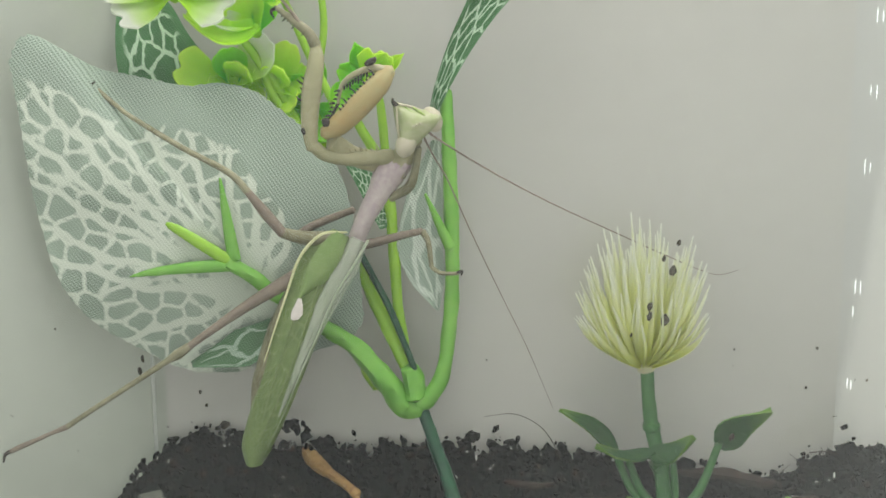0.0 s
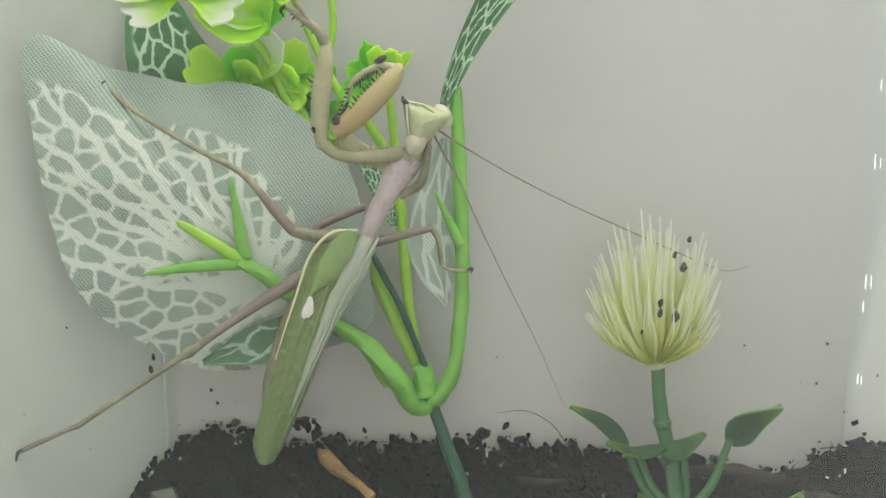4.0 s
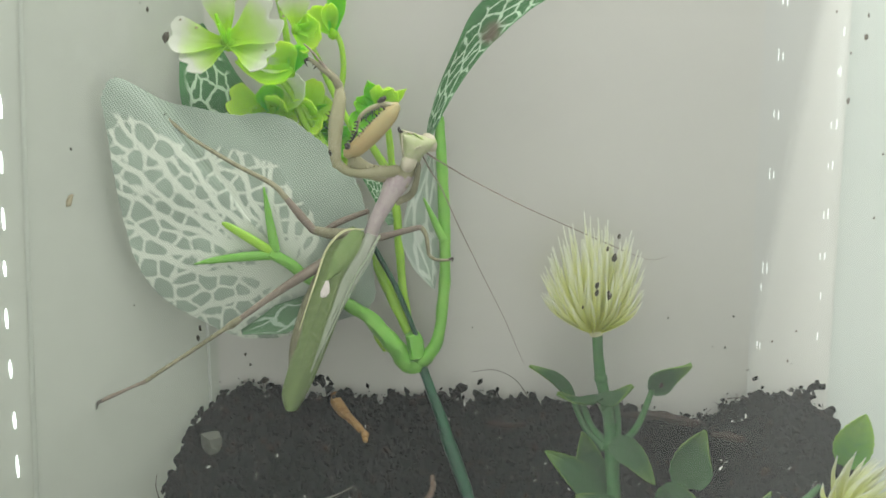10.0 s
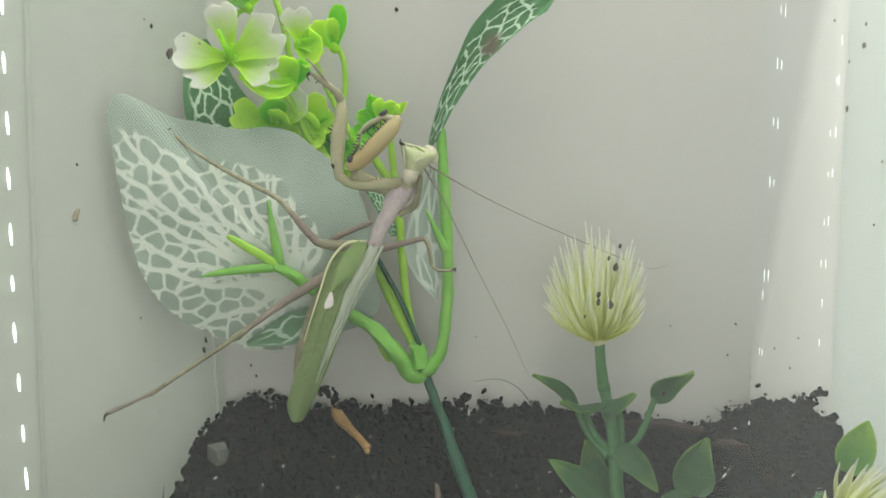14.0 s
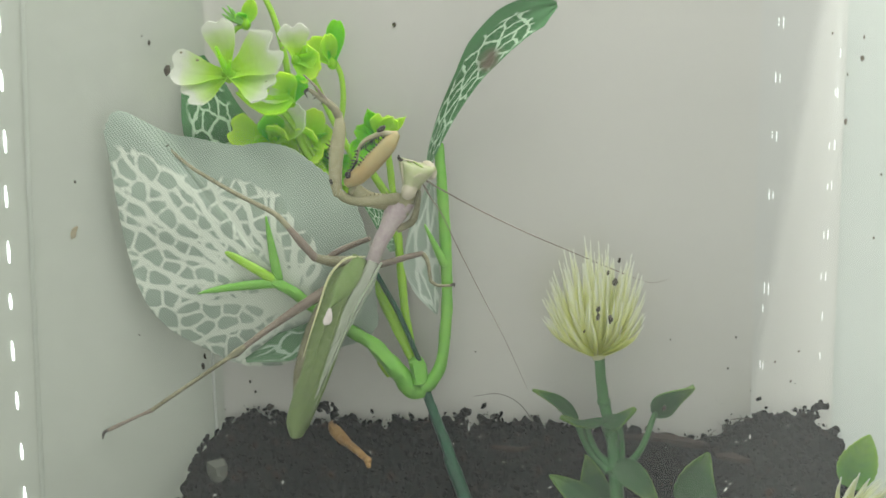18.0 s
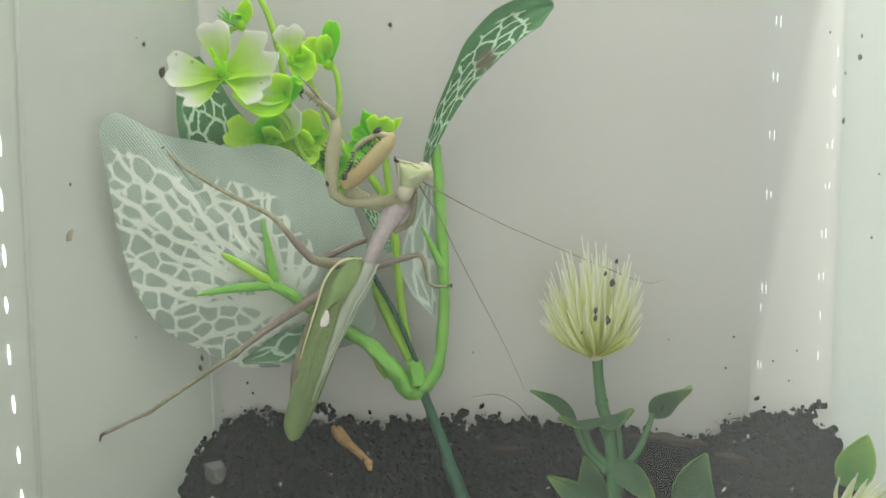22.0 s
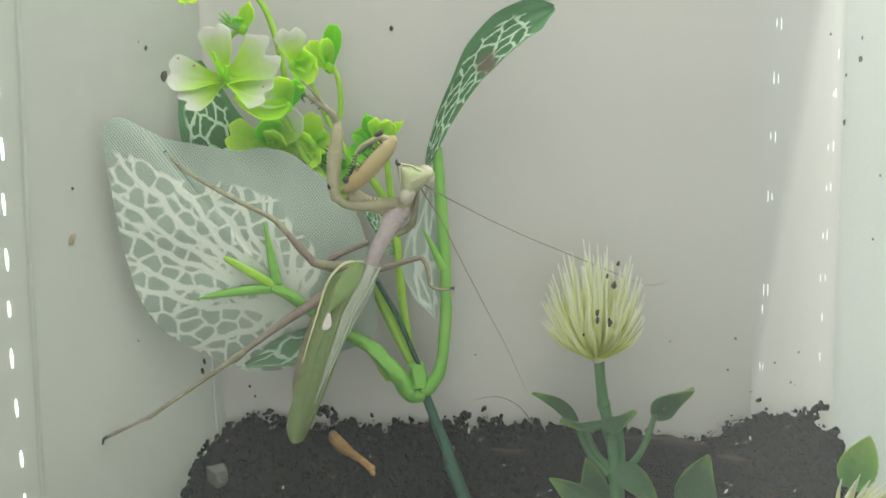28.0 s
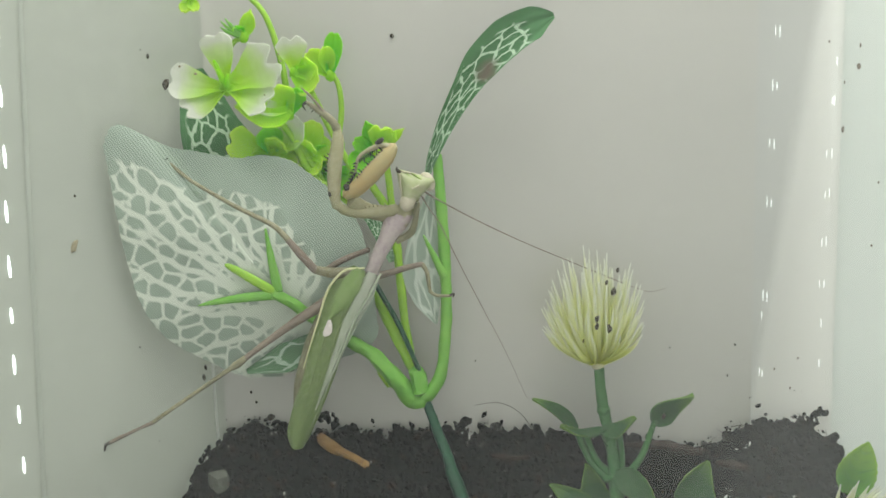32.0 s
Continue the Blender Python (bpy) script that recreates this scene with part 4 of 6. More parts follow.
def bristle_head(parent, at, axis, size, count, spread=1.0, wide=1.0):
    """A shaving-brush head: rings of narrow pointed petals that leave one point, swell and close towards the top."""
    turn = Vector((0, 0, 1)).rotation_difference(Vector(axis)).to_matrix().to_4x4()
    base = (Vector(at) - ORIGIN[parent]) * CM
    for k in range(count):
        f = math.sqrt((k + 0.5) / count)
        ob = new("petal", bristle_shapes[4 * min(5, max(0, round(f * 5 + random.uniform(-0.6, 0.6)))) + random.randrange(4)])
        ob.parent = parent
        ln = size * random.uniform(0.82, 1.0)
        ob.matrix_basis = Matrix.Translation(base) @ turn @ pose(0, 0, 0, 0, 0, k * 137.5 + random.uniform(-20, 20)) @ pose(0, 0, 0, random.uniform(-11, 11), random.uniform(-10, 6), 0) @ Matrix.Diagonal((size * spread, size * wide * random.uniform(0.8, 1.25), ln, 1))


bloom = thing("bristle_flower", (4.68, -1.46, 2.06), "artificial cream bristle flower on a green plastic stem", "flower", "bristle flowers")
stem_pts = [(4.23, 0.20, 6.84), (4.27, 0.15, 6.14), (4.37, 0.05, 5.44), (4.51, -0.30, 4.59), (4.55, -0.70, 3.69), (4.53, -1.20, 2.85), (4.52, -1.50, 2.50)]
part("stem", bar(stem_pts, [0.15, 0.15, 0.155, 0.165, 0.185, 0.19, 0.18], wobble=0.15), M_STEM_MID, bloom, "dark green plastic stem")
for q, r in zip([(4.35, 0.08, 5.55), (4.48, -0.20, 4.76), (4.56, -0.65, 3.86)], (0.22, 0.25, 0.25)):
    part("stem_node", ball(bmesh.new(), q, r, (1, 1, 0.55), 2, rough=0.55), M_STEM_MID, bloom)
part("flower_base", bar([(4.23, 0.20, 6.74), (4.18, 0.20, 6.97), (4.14, 0.20, 7.25)], [0.17, 0.26, 0.36]), M_CREAM, bloom)
bristle_head(bloom, (4.16, 0.20, 6.80), (-0.05, -0.05, 1), 1.02, 180)


def stalked_leaf(parent, stalk, spine, half, normal, material, ripple=0.04, profile=None):
    if stalk:
        part("leaf_stalk", bar(stalk, [0.11, 0.09, 0.08]), M_STEM_MID, parent)
    leaf = part("leaf", blade(bmesh.new(), spine, half, normal, 0.25, 0.045, 8, 12, ripple, profile or [0.38, 0.76, 0.94, 1.0, 0.97, 0.88, 0.74, 0.55, 0.34, 0.05], 0.035), material, parent)
    v = [Vector(q) - Vector(normal).normalized() * 0.02 for q in spine]
    part("midrib", bar(v, [0.035, 0.025, 0.015], seg=6), M_LEAF_TIP, leaf)
    line = spline(spine, 8)
    face = Vector(normal).normalized()
    for k in (3, 6, 9, 12):
        run = (line[k + 1] - line[k - 1]).normalized()
        out = face.cross(run).normalized()
        for turn in (-1, 1):
            reach = half * (0.72, 0.78, 0.66, 0.42)[k // 3 - 1]
            ends = [line[k] + face * 0.03, line[k] + out * (turn * reach * 0.5) + run * reach * 0.35 + face * (0.03 + 0.06 * half), line[k] + out * (turn * reach) + run * reach * 0.8 + face * (0.03 + 0.19 * half)]
            part("side_vein", bar(ends, [0.010, 0.008, 0.004], seg=5, steps=3), M_LEAF_VEIN, leaf)


stalked_leaf(bloom, [(4.35, -0.60, 3.78), (3.91, -0.20, 4.24), (3.59, 0.20, 4.97)], [(3.59, 0.20, 4.97), (3.11, 0.35, 5.45), (2.42, 0.55, 5.76)], 0.21, (0.35, -0.75, 0.75), M_LEAF2)
stalked_leaf(bloom, [(4.41, -0.50, 3.93), (4.08, -0.30, 4.27), (3.86, 0.00, 4.82)], [(4.35, -0.30, 5.12), (3.74, -0.30, 5.00), (3.10, -0.20, 5.20)], 0.22, (0.1, -0.2, 1), M_LEAF2)
stalked_leaf(bloom, [(4.71, -0.50, 3.93), (4.76, -0.40, 4.38), (4.73, -0.20, 4.99)], [(4.18, -0.40, 5.06), (4.66, -0.50, 5.12), (5.12, -0.60, 5.53)], 0.32, (-0.2, -0.35, 1), M_LEAF2)
stalked_leaf(bloom, [(4.83, -0.60, 3.89), (5.28, -0.50, 4.41), (5.65, -0.45, 5.38)], [(5.58, -0.45, 5.38), (5.99, -0.50, 5.77), (6.63, -0.60, 6.17)], 0.4, (-0.3, -0.6, -0.6), M_LEAF2)
stalked_leaf(bloom, None, [(4.19, -1.30, 2.57), (3.50, -1.20, 3.29), (2.72, -1.00, 3.86)], 0.42, (0.4, -1, 0.7), M_LEAF2)
stalked_leaf(bloom, None, [(4.19, -0.90, 2.27), (3.95, -0.70, 3.34), (3.75, -0.50, 4.24)], 0.45, (0.2, -1, 0.3), M_LEAF2)
stalked_leaf(bloom, None, [(4.41, -1.20, 4.17), (4.96, -1.40, 3.90), (5.52, -1.60, 3.18)], 0.36, (-0.4, -1, 0.8), M_LEAF2)
stalked_leaf(bloom, [(5.55, -1.80, 2.18), (5.92, -1.70, 2.62), (6.35, -1.50, 3.09)], [(6.45, -1.50, 3.01), (6.54, -1.30, 3.73), (6.90, -1.10, 4.48)], 0.56, (0.1, -1, 0.35), M_LEAF2, 0.05, [0.5, 0.86, 1.0, 1.02, 0.97, 0.86, 0.70, 0.50, 0.30, 0.06])
stalked_leaf(bloom, None, [(4.65, -1.70, 2.59), (3.95, -1.80, 2.73), (3.42, -1.80, 2.95)], 0.3, (0, -0.6, 1), M_LEAF2)
stalked_leaf(bloom, None, [(5.52, -1.90, 2.99), (6.07, -2.00, 2.78), (6.83, -2.10, 2.44)], 0.5, (-0.2, -0.8, 0.9), M_LEAF2)
stalked_leaf(bloom, None, [(5.58, -2.00, 3.22), (5.70, -2.10, 2.63), (5.98, -2.30, 1.93)], 0.3, (0.5, -1, 0.2), M_LEAF2)

low = thing("bristle_flower", (7.43, -1.56, 1.99), "artificial cream bristle flower lying low on the soil", "flower", "bristle flowers")
part("stem", bar([(4.95, -1.90, 1.59), (5.94, -2.00, 2.30), (7.42, -2.00, 2.49), (8.88, -2.10, 2.47), (10.06, -2.30, 2.28)], [0.14, 0.12, 0.11, 0.12, 0.13]), M_STEM_MID, low, "green plastic stem lying on the soil")
for q in [(7.01, -2.00, 2.46), (8.07, -2.05, 2.53), (8.95, -2.10, 2.50)]:
    part("stem_node", ball(bmesh.new(), q, 0.2, (0.55, 1, 1.1), 2, rough=0.6), M_STEM_MID, low)
part("side_shoot", bar([(8.82, -2.05, 2.48), (9.30, -1.90, 2.73), (9.84, -1.70, 3.12)], [0.12, 0.11, 0.08]), M_STEM_MID, low)
bristle_head(low, (10.16, -2.30, 2.21), (0.72, -0.62, 0.55), 0.72, 90, 1.75, 1.7)
part("flower_base", ball(bmesh.new(), (10.11, -2.30, 2.21), 0.26, (1, 0.8, 1), 2, rough=0.3), M_STEM_LIME, low, "lime green flower base")
stalked_leaf(low, None, [(10.42, -1.70, 3.69), (10.73, -1.60, 4.39), (10.99, -1.50, 5.03)], 0.5, (-0.1, -1, 0.25), M_LEAF_TIP)
stalked_leaf(low, None, [(6.98, -2.10, 2.47), (7.20, -2.30, 2.25), (7.35, -2.40, 1.74)], 0.3, (0.2, -1, 0.5), M_LEAF2)
stalked_leaf(low, None, [(8.05, -2.10, 2.60), (8.12, -2.30, 2.28), (7.90, -2.50, 1.87)], 0.25, (-0.2, -1, 0.5), M_LEAF2)
stalked_leaf(low, None, [(7.99, -2.10, 2.47), (8.24, -2.00, 2.75), (8.49, -1.90, 3.08)], 0.16, (0.3, -1, 0.3), M_LEAF2)
stalked_leaf(low, None, [(5.58, -2.20, 2.80), (6.24, -2.30, 2.75), (7.02, -2.50, 2.40)], 0.34, (0.1, -1, 0.6), M_LEAF2)
stalked_leaf(low, None, [(5.13, -2.30, 2.57), (4.79, -2.40, 2.33), (4.54, -2.60, 1.92)], 0.26, (-0.2, -1, 0.5), M_LEAF2)
stalked_leaf(low, None, [(8.95, -2.10, 2.47), (9.12, -2.30, 2.22), (9.46, -2.50, 1.87)], 0.24, (0.2, -1, 0.5), M_LEAF2)

# ---- the praying mantis ----
M_MGREEN = fabric("mantis_wing_green", (0.145, 0.21, 0.065), (0.24, 0.31, 0.13), (0.15, 0.225, 0.07), 4.5, 22.0, 0.055, 2600.0, 0.97)
M_MPALE = grainy("mantis_pale_wing", (0.44, 0.50, 0.37), (0.60, 0.63, 0.53), 1200, 0.4, 0.3, 5, 0.4, big=90)
M_MPALE.node_tree.nodes["Principled BSDF"].inputs["Alpha"].default_value = 0.42
wing_skin = M_MGREEN.node_tree.nodes["Principled BSDF"].inputs
wing_skin["Roughness"].default_value, wing_skin["Specular IOR Level"].default_value = 0.42, 0.5
M_MHEAD = grainy("mantis_face", (0.32, 0.39, 0.17), (0.48, 0.47, 0.31), 900, 0.5, 0.2, 4, 0.4, trans=0.15, big=120)
M_MSTRIPE = grainy("mantis_face_stripe", (0.24, 0.36, 0.08), (0.36, 0.46, 0.15), 900, 0.5, 0.1, trans=0.15)
M_MEYE = grainy("mantis_eye", (0.46, 0.43, 0.30), (0.58, 0.52, 0.41), 900, 0.6, 0.05, 3, 0.5, trans=0.15, big=150)
M_MLILAC = grainy("mantis_thorax", (0.46, 0.35, 0.39), (0.64, 0.57, 0.53), 900, 0.5, 0.2, 4, 0.35, trans=0.15, big=70)
M_MLEG = grainy("mantis_leg", (0.15, 0.14, 0.08), (0.33, 0.31, 0.20), 700, 0.5, 0.2, 4, 0.35, trans=0.1, big=80)
M_MLEG_DARK = grainy("mantis_leg_brown", (0.16, 0.125, 0.10), (0.27, 0.22, 0.17), 1100, 0.5, 0.2, 4, 0.35, trans=0.1, big=80)
M_MARM = grainy("mantis_arm", (0.29, 0.285, 0.155), (0.44, 0.395, 0.255), 900, 0.48, 0.15, 4, 0.4, trans=0.15, big=70)
M_MGOLD = grainy("mantis_inner_arm", (0.38, 0.265, 0.105), (0.41, 0.355, 0.175), 700, 0.48, 0.15, 4, 0.4, trans=0.15, big=90)
M_MDARK = grainy("mantis_spine", (0.015, 0.012, 0.010), (0.05, 0.04, 0.03), 900, 0.5, 0.1)
M_MEDGE = grainy("mantis_wing_edge", (0.55, 0.56, 0.30), (0.70, 0.68, 0.42), 900, 0.5, 0.1)
M_MEDGE_DULL = grainy("mantis_wing_vein", (0.16, 0.225, 0.08), (0.22, 0.28, 0.11), 900, 0.5, 0.1)
M_MFIELD = grainy("mantis_wing_bright", (0.17, 0.27, 0.075), (0.26, 0.36, 0.13), 1200, 0.42, 0.2, 4, 0.5, trans=0.2, big=120)
M_MFOLD = grainy("mantis_wing_fold", (0.36, 0.43, 0.29), (0.56, 0.60, 0.48), 1500, 0.4, 0.3, 5, 0.5, trans=0.3, big=160)
M_TEAR = grainy("torn_wing_patch", (0.52, 0.47, 0.43), (0.70, 0.64, 0.60), 1800, 0.6, 0.2, big=200)
M_MHAIR = grainy("mantis_antenna", (0.16, 0.12, 0.10), (0.28, 0.22, 0.18), 900, 0.5, 0.0)

mantis = thing("praying_mantis", (-2.21, 0.10, 9.25), "green and lilac praying mantis clinging to the leaf and stem", "mantis")
# head: three-cornered, eyes at two corners, mouth at the third
eye_r, eye_l, mouth = Vector((-0.29, -0.58, 12.07)), Vector((-0.85, -0.75, 11.56)), Vector((-1.01, -0.85, 12.32))
mid = (eye_r + eye_l + mouth) / 3
bm = bmesh.new()
made = bmesh.ops.create_icosphere(bm, subdivisions=4, radius=1)["verts"]
corners = [Vector((c.x - mid.x, c.z - mid.z)) * k for c, k in ((eye_r, 1.34), (eye_l, 1.36), (mouth, 1.10))]
for v in made:
    d = v.co.copy()
    u = Vector((d.x, d.z))
    reach = 0.6
    if u.length > 1e-4:
        for a, b in ((0, 1), (1, 2), (2, 0)):
            side = corners[b] - corners[a]
            out = Vector((side.y, -side.x)).normalized()
            if out.dot(corners[a]) < 0:
                out = -out
            if out.dot(u.normalized()) > 0.05:
                reach = min(reach, (out.dot(corners[a]) + 0.06) / out.dot(u.normalized()))
    v.co = mid + Vector((d.x * reach, d.y * 0.33 + 0.02 * noise.noise(d * 3), d.z * reach))
head = part("head", bm, M_MHEAD, mantis, "pale green triangular face")
for e, r, lean in ((eye_r + Vector((-0.03, -0.10, 0.0)), 0.225, -0.5), (eye_l + Vector((0.02, -0.08, 0.03)), 0.235, 0.35)):
    part("eye", ball(bmesh.new(), e, r, (0.86, 0.85, 1.18), 3, Matrix.Rotation(lean, 4, "Y")), M_MEYE, head, "large pale bulging eye")
for e in (eye_r + Vector((0.02, -0.2, -0.08)), eye_l + Vector((0.02, -0.19, -0.06))):
    part("pupil", ball(bmesh.new(), e, 0.028, (1.2, 0.6, 0.8), 1), M_MDARK, head, "tiny dark false pupil")
part("face_ridge", bar([mouth + Vector((0, -0.1, 0)), (mouth + eye_l) / 2 + Vector((-0.06, -0.18, -0.02)), eye_l + Vector((-0.1, -0.1, 0.02))], [0.018, 0.024, 0.016], seg=8), M_MEYE, head)
part("brow", bar([mouth + Vector((0.05, -0.1, 0.05)), (mouth + eye_r) / 2 + Vector((0, -0.12, 0.1)), eye_r + Vector((-0.1, -0.1, 0.1))], [0.018, 0.024, 0.016], seg=8), M_MEYE, head)
for pts in ([(-0.89, -0.88, 12.37), (-0.66, -0.97, 12.14), (-0.38, -0.90, 11.89)], [(-0.89, -0.90, 12.19), (-0.72, -0.97, 12.02), (-0.53, -0.90, 11.87)], [(-0.74, -0.86, 12.33), (-0.52, -0.95, 12.19), (-0.32, -0.88, 12.02)]):
    part("face_stripe", bar(pts, [0.012, 0.03, 0.012], seg=8, flat=0.7), M_MSTRIPE, head, "green stripe on the face")
part("mouthparts", bar([mouth + Vector((0.03, 0, 0)), mouth + Vector((-0.06, -0.05, 0.08)), mouth + Vector((-0.07, -0.02, 0.16))], [0.05, 0.045, 0.02], seg=8), M_MDARK, head, "dark mouthparts")
for k in range(3):
    q = mid + Vector((0.07 * (k - 1) + 0.1, -0.33, -0.05 + 0.03 * k))
    part("simple_eye", ball(bmesh.new(), q, 0.03, sub=1), M_MEYE, head)
part("antenna", bar([(-0.48, -0.82, 11.88), (-0.02, -0.60, 11.56), (0.98, -0.20, 10.95), (2.16, 0.00, 10.33), (3.35, 0.10, 9.78), (4.56, 0.20, 9.23), (5.27, 0.20, 8.93), (5.69, 0.20, 8.82), (6.08, 0.20, 8.92)], [0.026, 0.020, 0.017, 0.015, 0.013, 0.011, 0.009, 0.007, 0.005], seg=6), M_MHAIR, mantis, "long thin brown antenna")
part("antenna", bar([(-0.52, -0.80, 11.80), (-0.28, -0.30, 11.30), (-0.02, 0.20, 10.83), (0.43, 0.30, 9.82), (1.03, 0.40, 8.56), (1.64, 0.30, 7.33), (2.00, 0.20, 6.51), (2.25, 0.20, 5.91)], [0.024, 0.018, 0.016, 0.014, 0.011, 0.008, 0.006, 0.004], seg=6), M_MHAIR, mantis, "long thin brown antenna")
# thorax
part("neck", bar([(-0.69, -0.55, 11.73), (-0.89, -0.45, 11.36), (-1.11, -0.35, 11.05)], [0.2, 0.22, 0.3], flat=0.8), M_MARM, mantis)
part("thorax", bar([(-0.90, -0.40, 11.28), (-1.19, -0.35, 10.98), (-1.42, -0.30, 10.56), (-1.68, -0.20, 10.09), (-1.85, -0.10, 9.71), (-1.95, 0.00, 9.39)], [0.25, 0.32, 0.23, 0.19, 0.18, 0.22], seg=14, flat=0.8), M_MLILAC, mantis, "slender lilac-grey forebody")


def spines(parent, a, b, side, count, length, material=M_MDARK):
    """A comb of dark spines along a limb."""
    a, b, side = Vector(a), Vector(b), Vector(side).normalized()
    for k in range(count):
        q = a.lerp(b, (k + 0.5) / count)
        ln = length * (1.3 if k % 3 == 0 else 0.75)
        lean = (b - a).normalized() * ln * 0.35
        part("spine", bar([q, q + side * ln * 0.6 + lean * 0.4, q + side * ln + lean], [0.030, 0.020, 0.007], seg=5, steps=2), material, parent)


# raised foreleg
arm = part("foreleg", bar([(-1.13, -0.45, 11.32), (-1.51, -0.60, 11.31), (-2.01, -0.75, 11.29), (-2.42, -0.85, 11.38), (-2.64, -0.90, 11.56)], [0.17, 0.15, 0.13, 0.125, 0.125], flat=0.8), M_MARM, mantis, "raised pale foreleg with spines")
part("arm_femur", bar([(-2.66, -0.90, 11.48), (-2.70, -0.95, 11.94), (-2.65, -1.00, 12.59), (-2.55, -1.00, 13.16), (-2.56, -0.95, 13.51)], [0.115, 0.165, 0.195, 0.165, 0.10], flat=0.75, seg=12), M_MARM, arm)
part("arm_tibia", bar([(-2.56, -0.95, 13.49), (-2.69, -1.00, 13.72), (-2.99, -1.00, 13.97), (-3.30, -1.00, 14.19)], [0.12, 0.1, 0.08, 0.045]), M_MLEG, arm)
part("claw", bar([(-3.28, -1.00, 14.19), (-3.39, -1.00, 14.12), (-3.33, -1.00, 13.98)], [0.05, 0.03, 0.01], seg=6), M_MDARK, arm, "dark hooked claw")
part("arm_tarsus", bar([(-2.69, -1.00, 13.69), (-3.11, -1.10, 14.26), (-3.39, -1.10, 14.54)], [0.045, 0.03, 0.02], seg=6), M_MLEG_DARK, arm)
spines(arm, (-2.79, -1.00, 12.35), (-2.74, -1.00, 12.88), (-1, -0.2, 0.3), 5, 0.14)
spines(arm, (-2.72, -1.00, 13.73), (-3.19, -1.00, 14.09), (-0.4, -0.1, -1), 8, 0.1)
spines(arm, (-1.36, -0.65, 11.46), (-2.08, -0.80, 11.45), (0, -0.3, 1), 7, 0.07, M_MARM)
part("dark_spot", ball(bmesh.new(), (-2.79, -1.00, 11.86), 0.08, (0.8, 0.6, 1.1), 2, rough=0.4), M_MDARK, arm)
# folded foreleg
arm = part("foreleg", bar([(-1.38, -0.30, 11.20), (-1.88, -0.55, 11.34), (-2.29, -0.80, 11.63)], [0.22, 0.2, 0.2], flat=0.8), M_MARM, mantis, "folded golden foreleg with dark spines")
part("arm_femur", bar([(-2.43, -0.95, 11.79), (-2.12, -1.05, 11.97), (-1.72, -1.10, 12.34), (-1.33, -1.10, 12.76), (-1.13, -1.05, 13.04)], [0.13, 0.21, 0.235, 0.22, 0.13], flat=0.7, seg=12), M_MGOLD, arm, "golden yellow inner side of the foreleg")
part("arm_tibia", bar([(-1.09, -1.05, 12.95), (-1.42, -1.08, 13.05), (-1.81, -1.08, 12.93), (-2.05, -1.05, 12.72), (-2.14, -1.00, 12.38)], [0.1, 0.075, 0.06, 0.05, 0.03]), M_MARM, arm)
part("arm_tarsus", bar([(-2.13, -0.95, 12.40), (-2.32, -0.90, 12.05), (-2.41, -0.90, 11.82)], [0.035, 0.028, 0.02], seg=6), M_MDARK, arm)
spines(arm, (-1.37, -1.15, 12.91), (-2.07, -1.15, 12.19), (-0.35, -0.2, 0.9), 12, 0.17)
spines(arm, (-1.54, -1.10, 13.02), (-2.03, -1.08, 12.69), (0.25, -0.2, -0.9), 9, 0.10)
spines(arm, (-2.08, -1.10, 12.66), (-2.37, -1.10, 11.95), (-0.9, -0.2, 0.1), 9, 0.07)
part("dark_spot", ball(bmesh.new(), (-1.48, -1.20, 13.17), 0.12, (1.1, 0.5, 0.6), 2, Matrix.Rotation(-0.6, 4, "Y"), 0.4), M_MDARK, arm, "dark brown spot")
part("dark_spot", ball(bmesh.new(), (-2.36, -1.10, 12.01), 0.1, (0.9, 0.6, 1.0), 2, rough=0.4), M_MDARK, arm)
part("arm_palp", bar([(-0.59, -0.60, 11.52), (-0.66, -0.55, 11.07), (-0.79, -0.50, 10.72), (-1.17, -0.30, 10.48)], [0.07, 0.08, 0.1, 0.09]), M_MLEG, mantis)


def leg(label, *joints):
    """A walking leg: each joint is a name, its points, its radii and its material."""
    first = None
    for name, pts, radii, mat in joints:
        ob = part(name, bar(pts, radii, seg=8), mat, first or mantis, label if not first else "")
        first = first or ob


leg(
    "slender brown middle leg",
    ("leg", [(-2.41, -0.10, 9.60), (-2.93, -0.20, 9.65), (-3.39, -0.30, 9.77)], [0.18, 0.15, 0.11], M_MLEG),
    ("leg_femur", [(-3.36, -0.30, 9.75), (-3.72, -0.35, 10.19), (-4.04, -0.40, 10.61)], [0.11, 0.115, 0.08], M_MLEG_DARK),
    ("leg_tibia", [(-4.02, -0.40, 10.59), (-4.43, -0.35, 11.00), (-5.40, -0.20, 11.50), (-6.45, -0.05, 12.12), (-6.75, 0.00, 12.34)], [0.08, 0.07, 0.06, 0.05, 0.045], M_MLEG),
    ("leg_tarsus", [(-6.74, 0.00, 12.33), (-6.95, 0.04, 12.50), (-7.16, 0.07, 12.66), (-7.30, 0.08, 12.72)], [0.05, 0.05, 0.06, 0.035], M_MLEG),
    ("leg_claw", [(-7.22, 0.05, 12.74), (-7.38, 0.03, 12.80), (-7.46, 0.02, 12.70)], [0.045, 0.035, 0.012], M_MDARK),
    ("leg_claw", [(-7.14, 0.05, 12.66), (-7.22, 0.0, 12.76), (-7.14, -0.02, 12.82)], [0.035, 0.025, 0.010], M_MDARK),
)
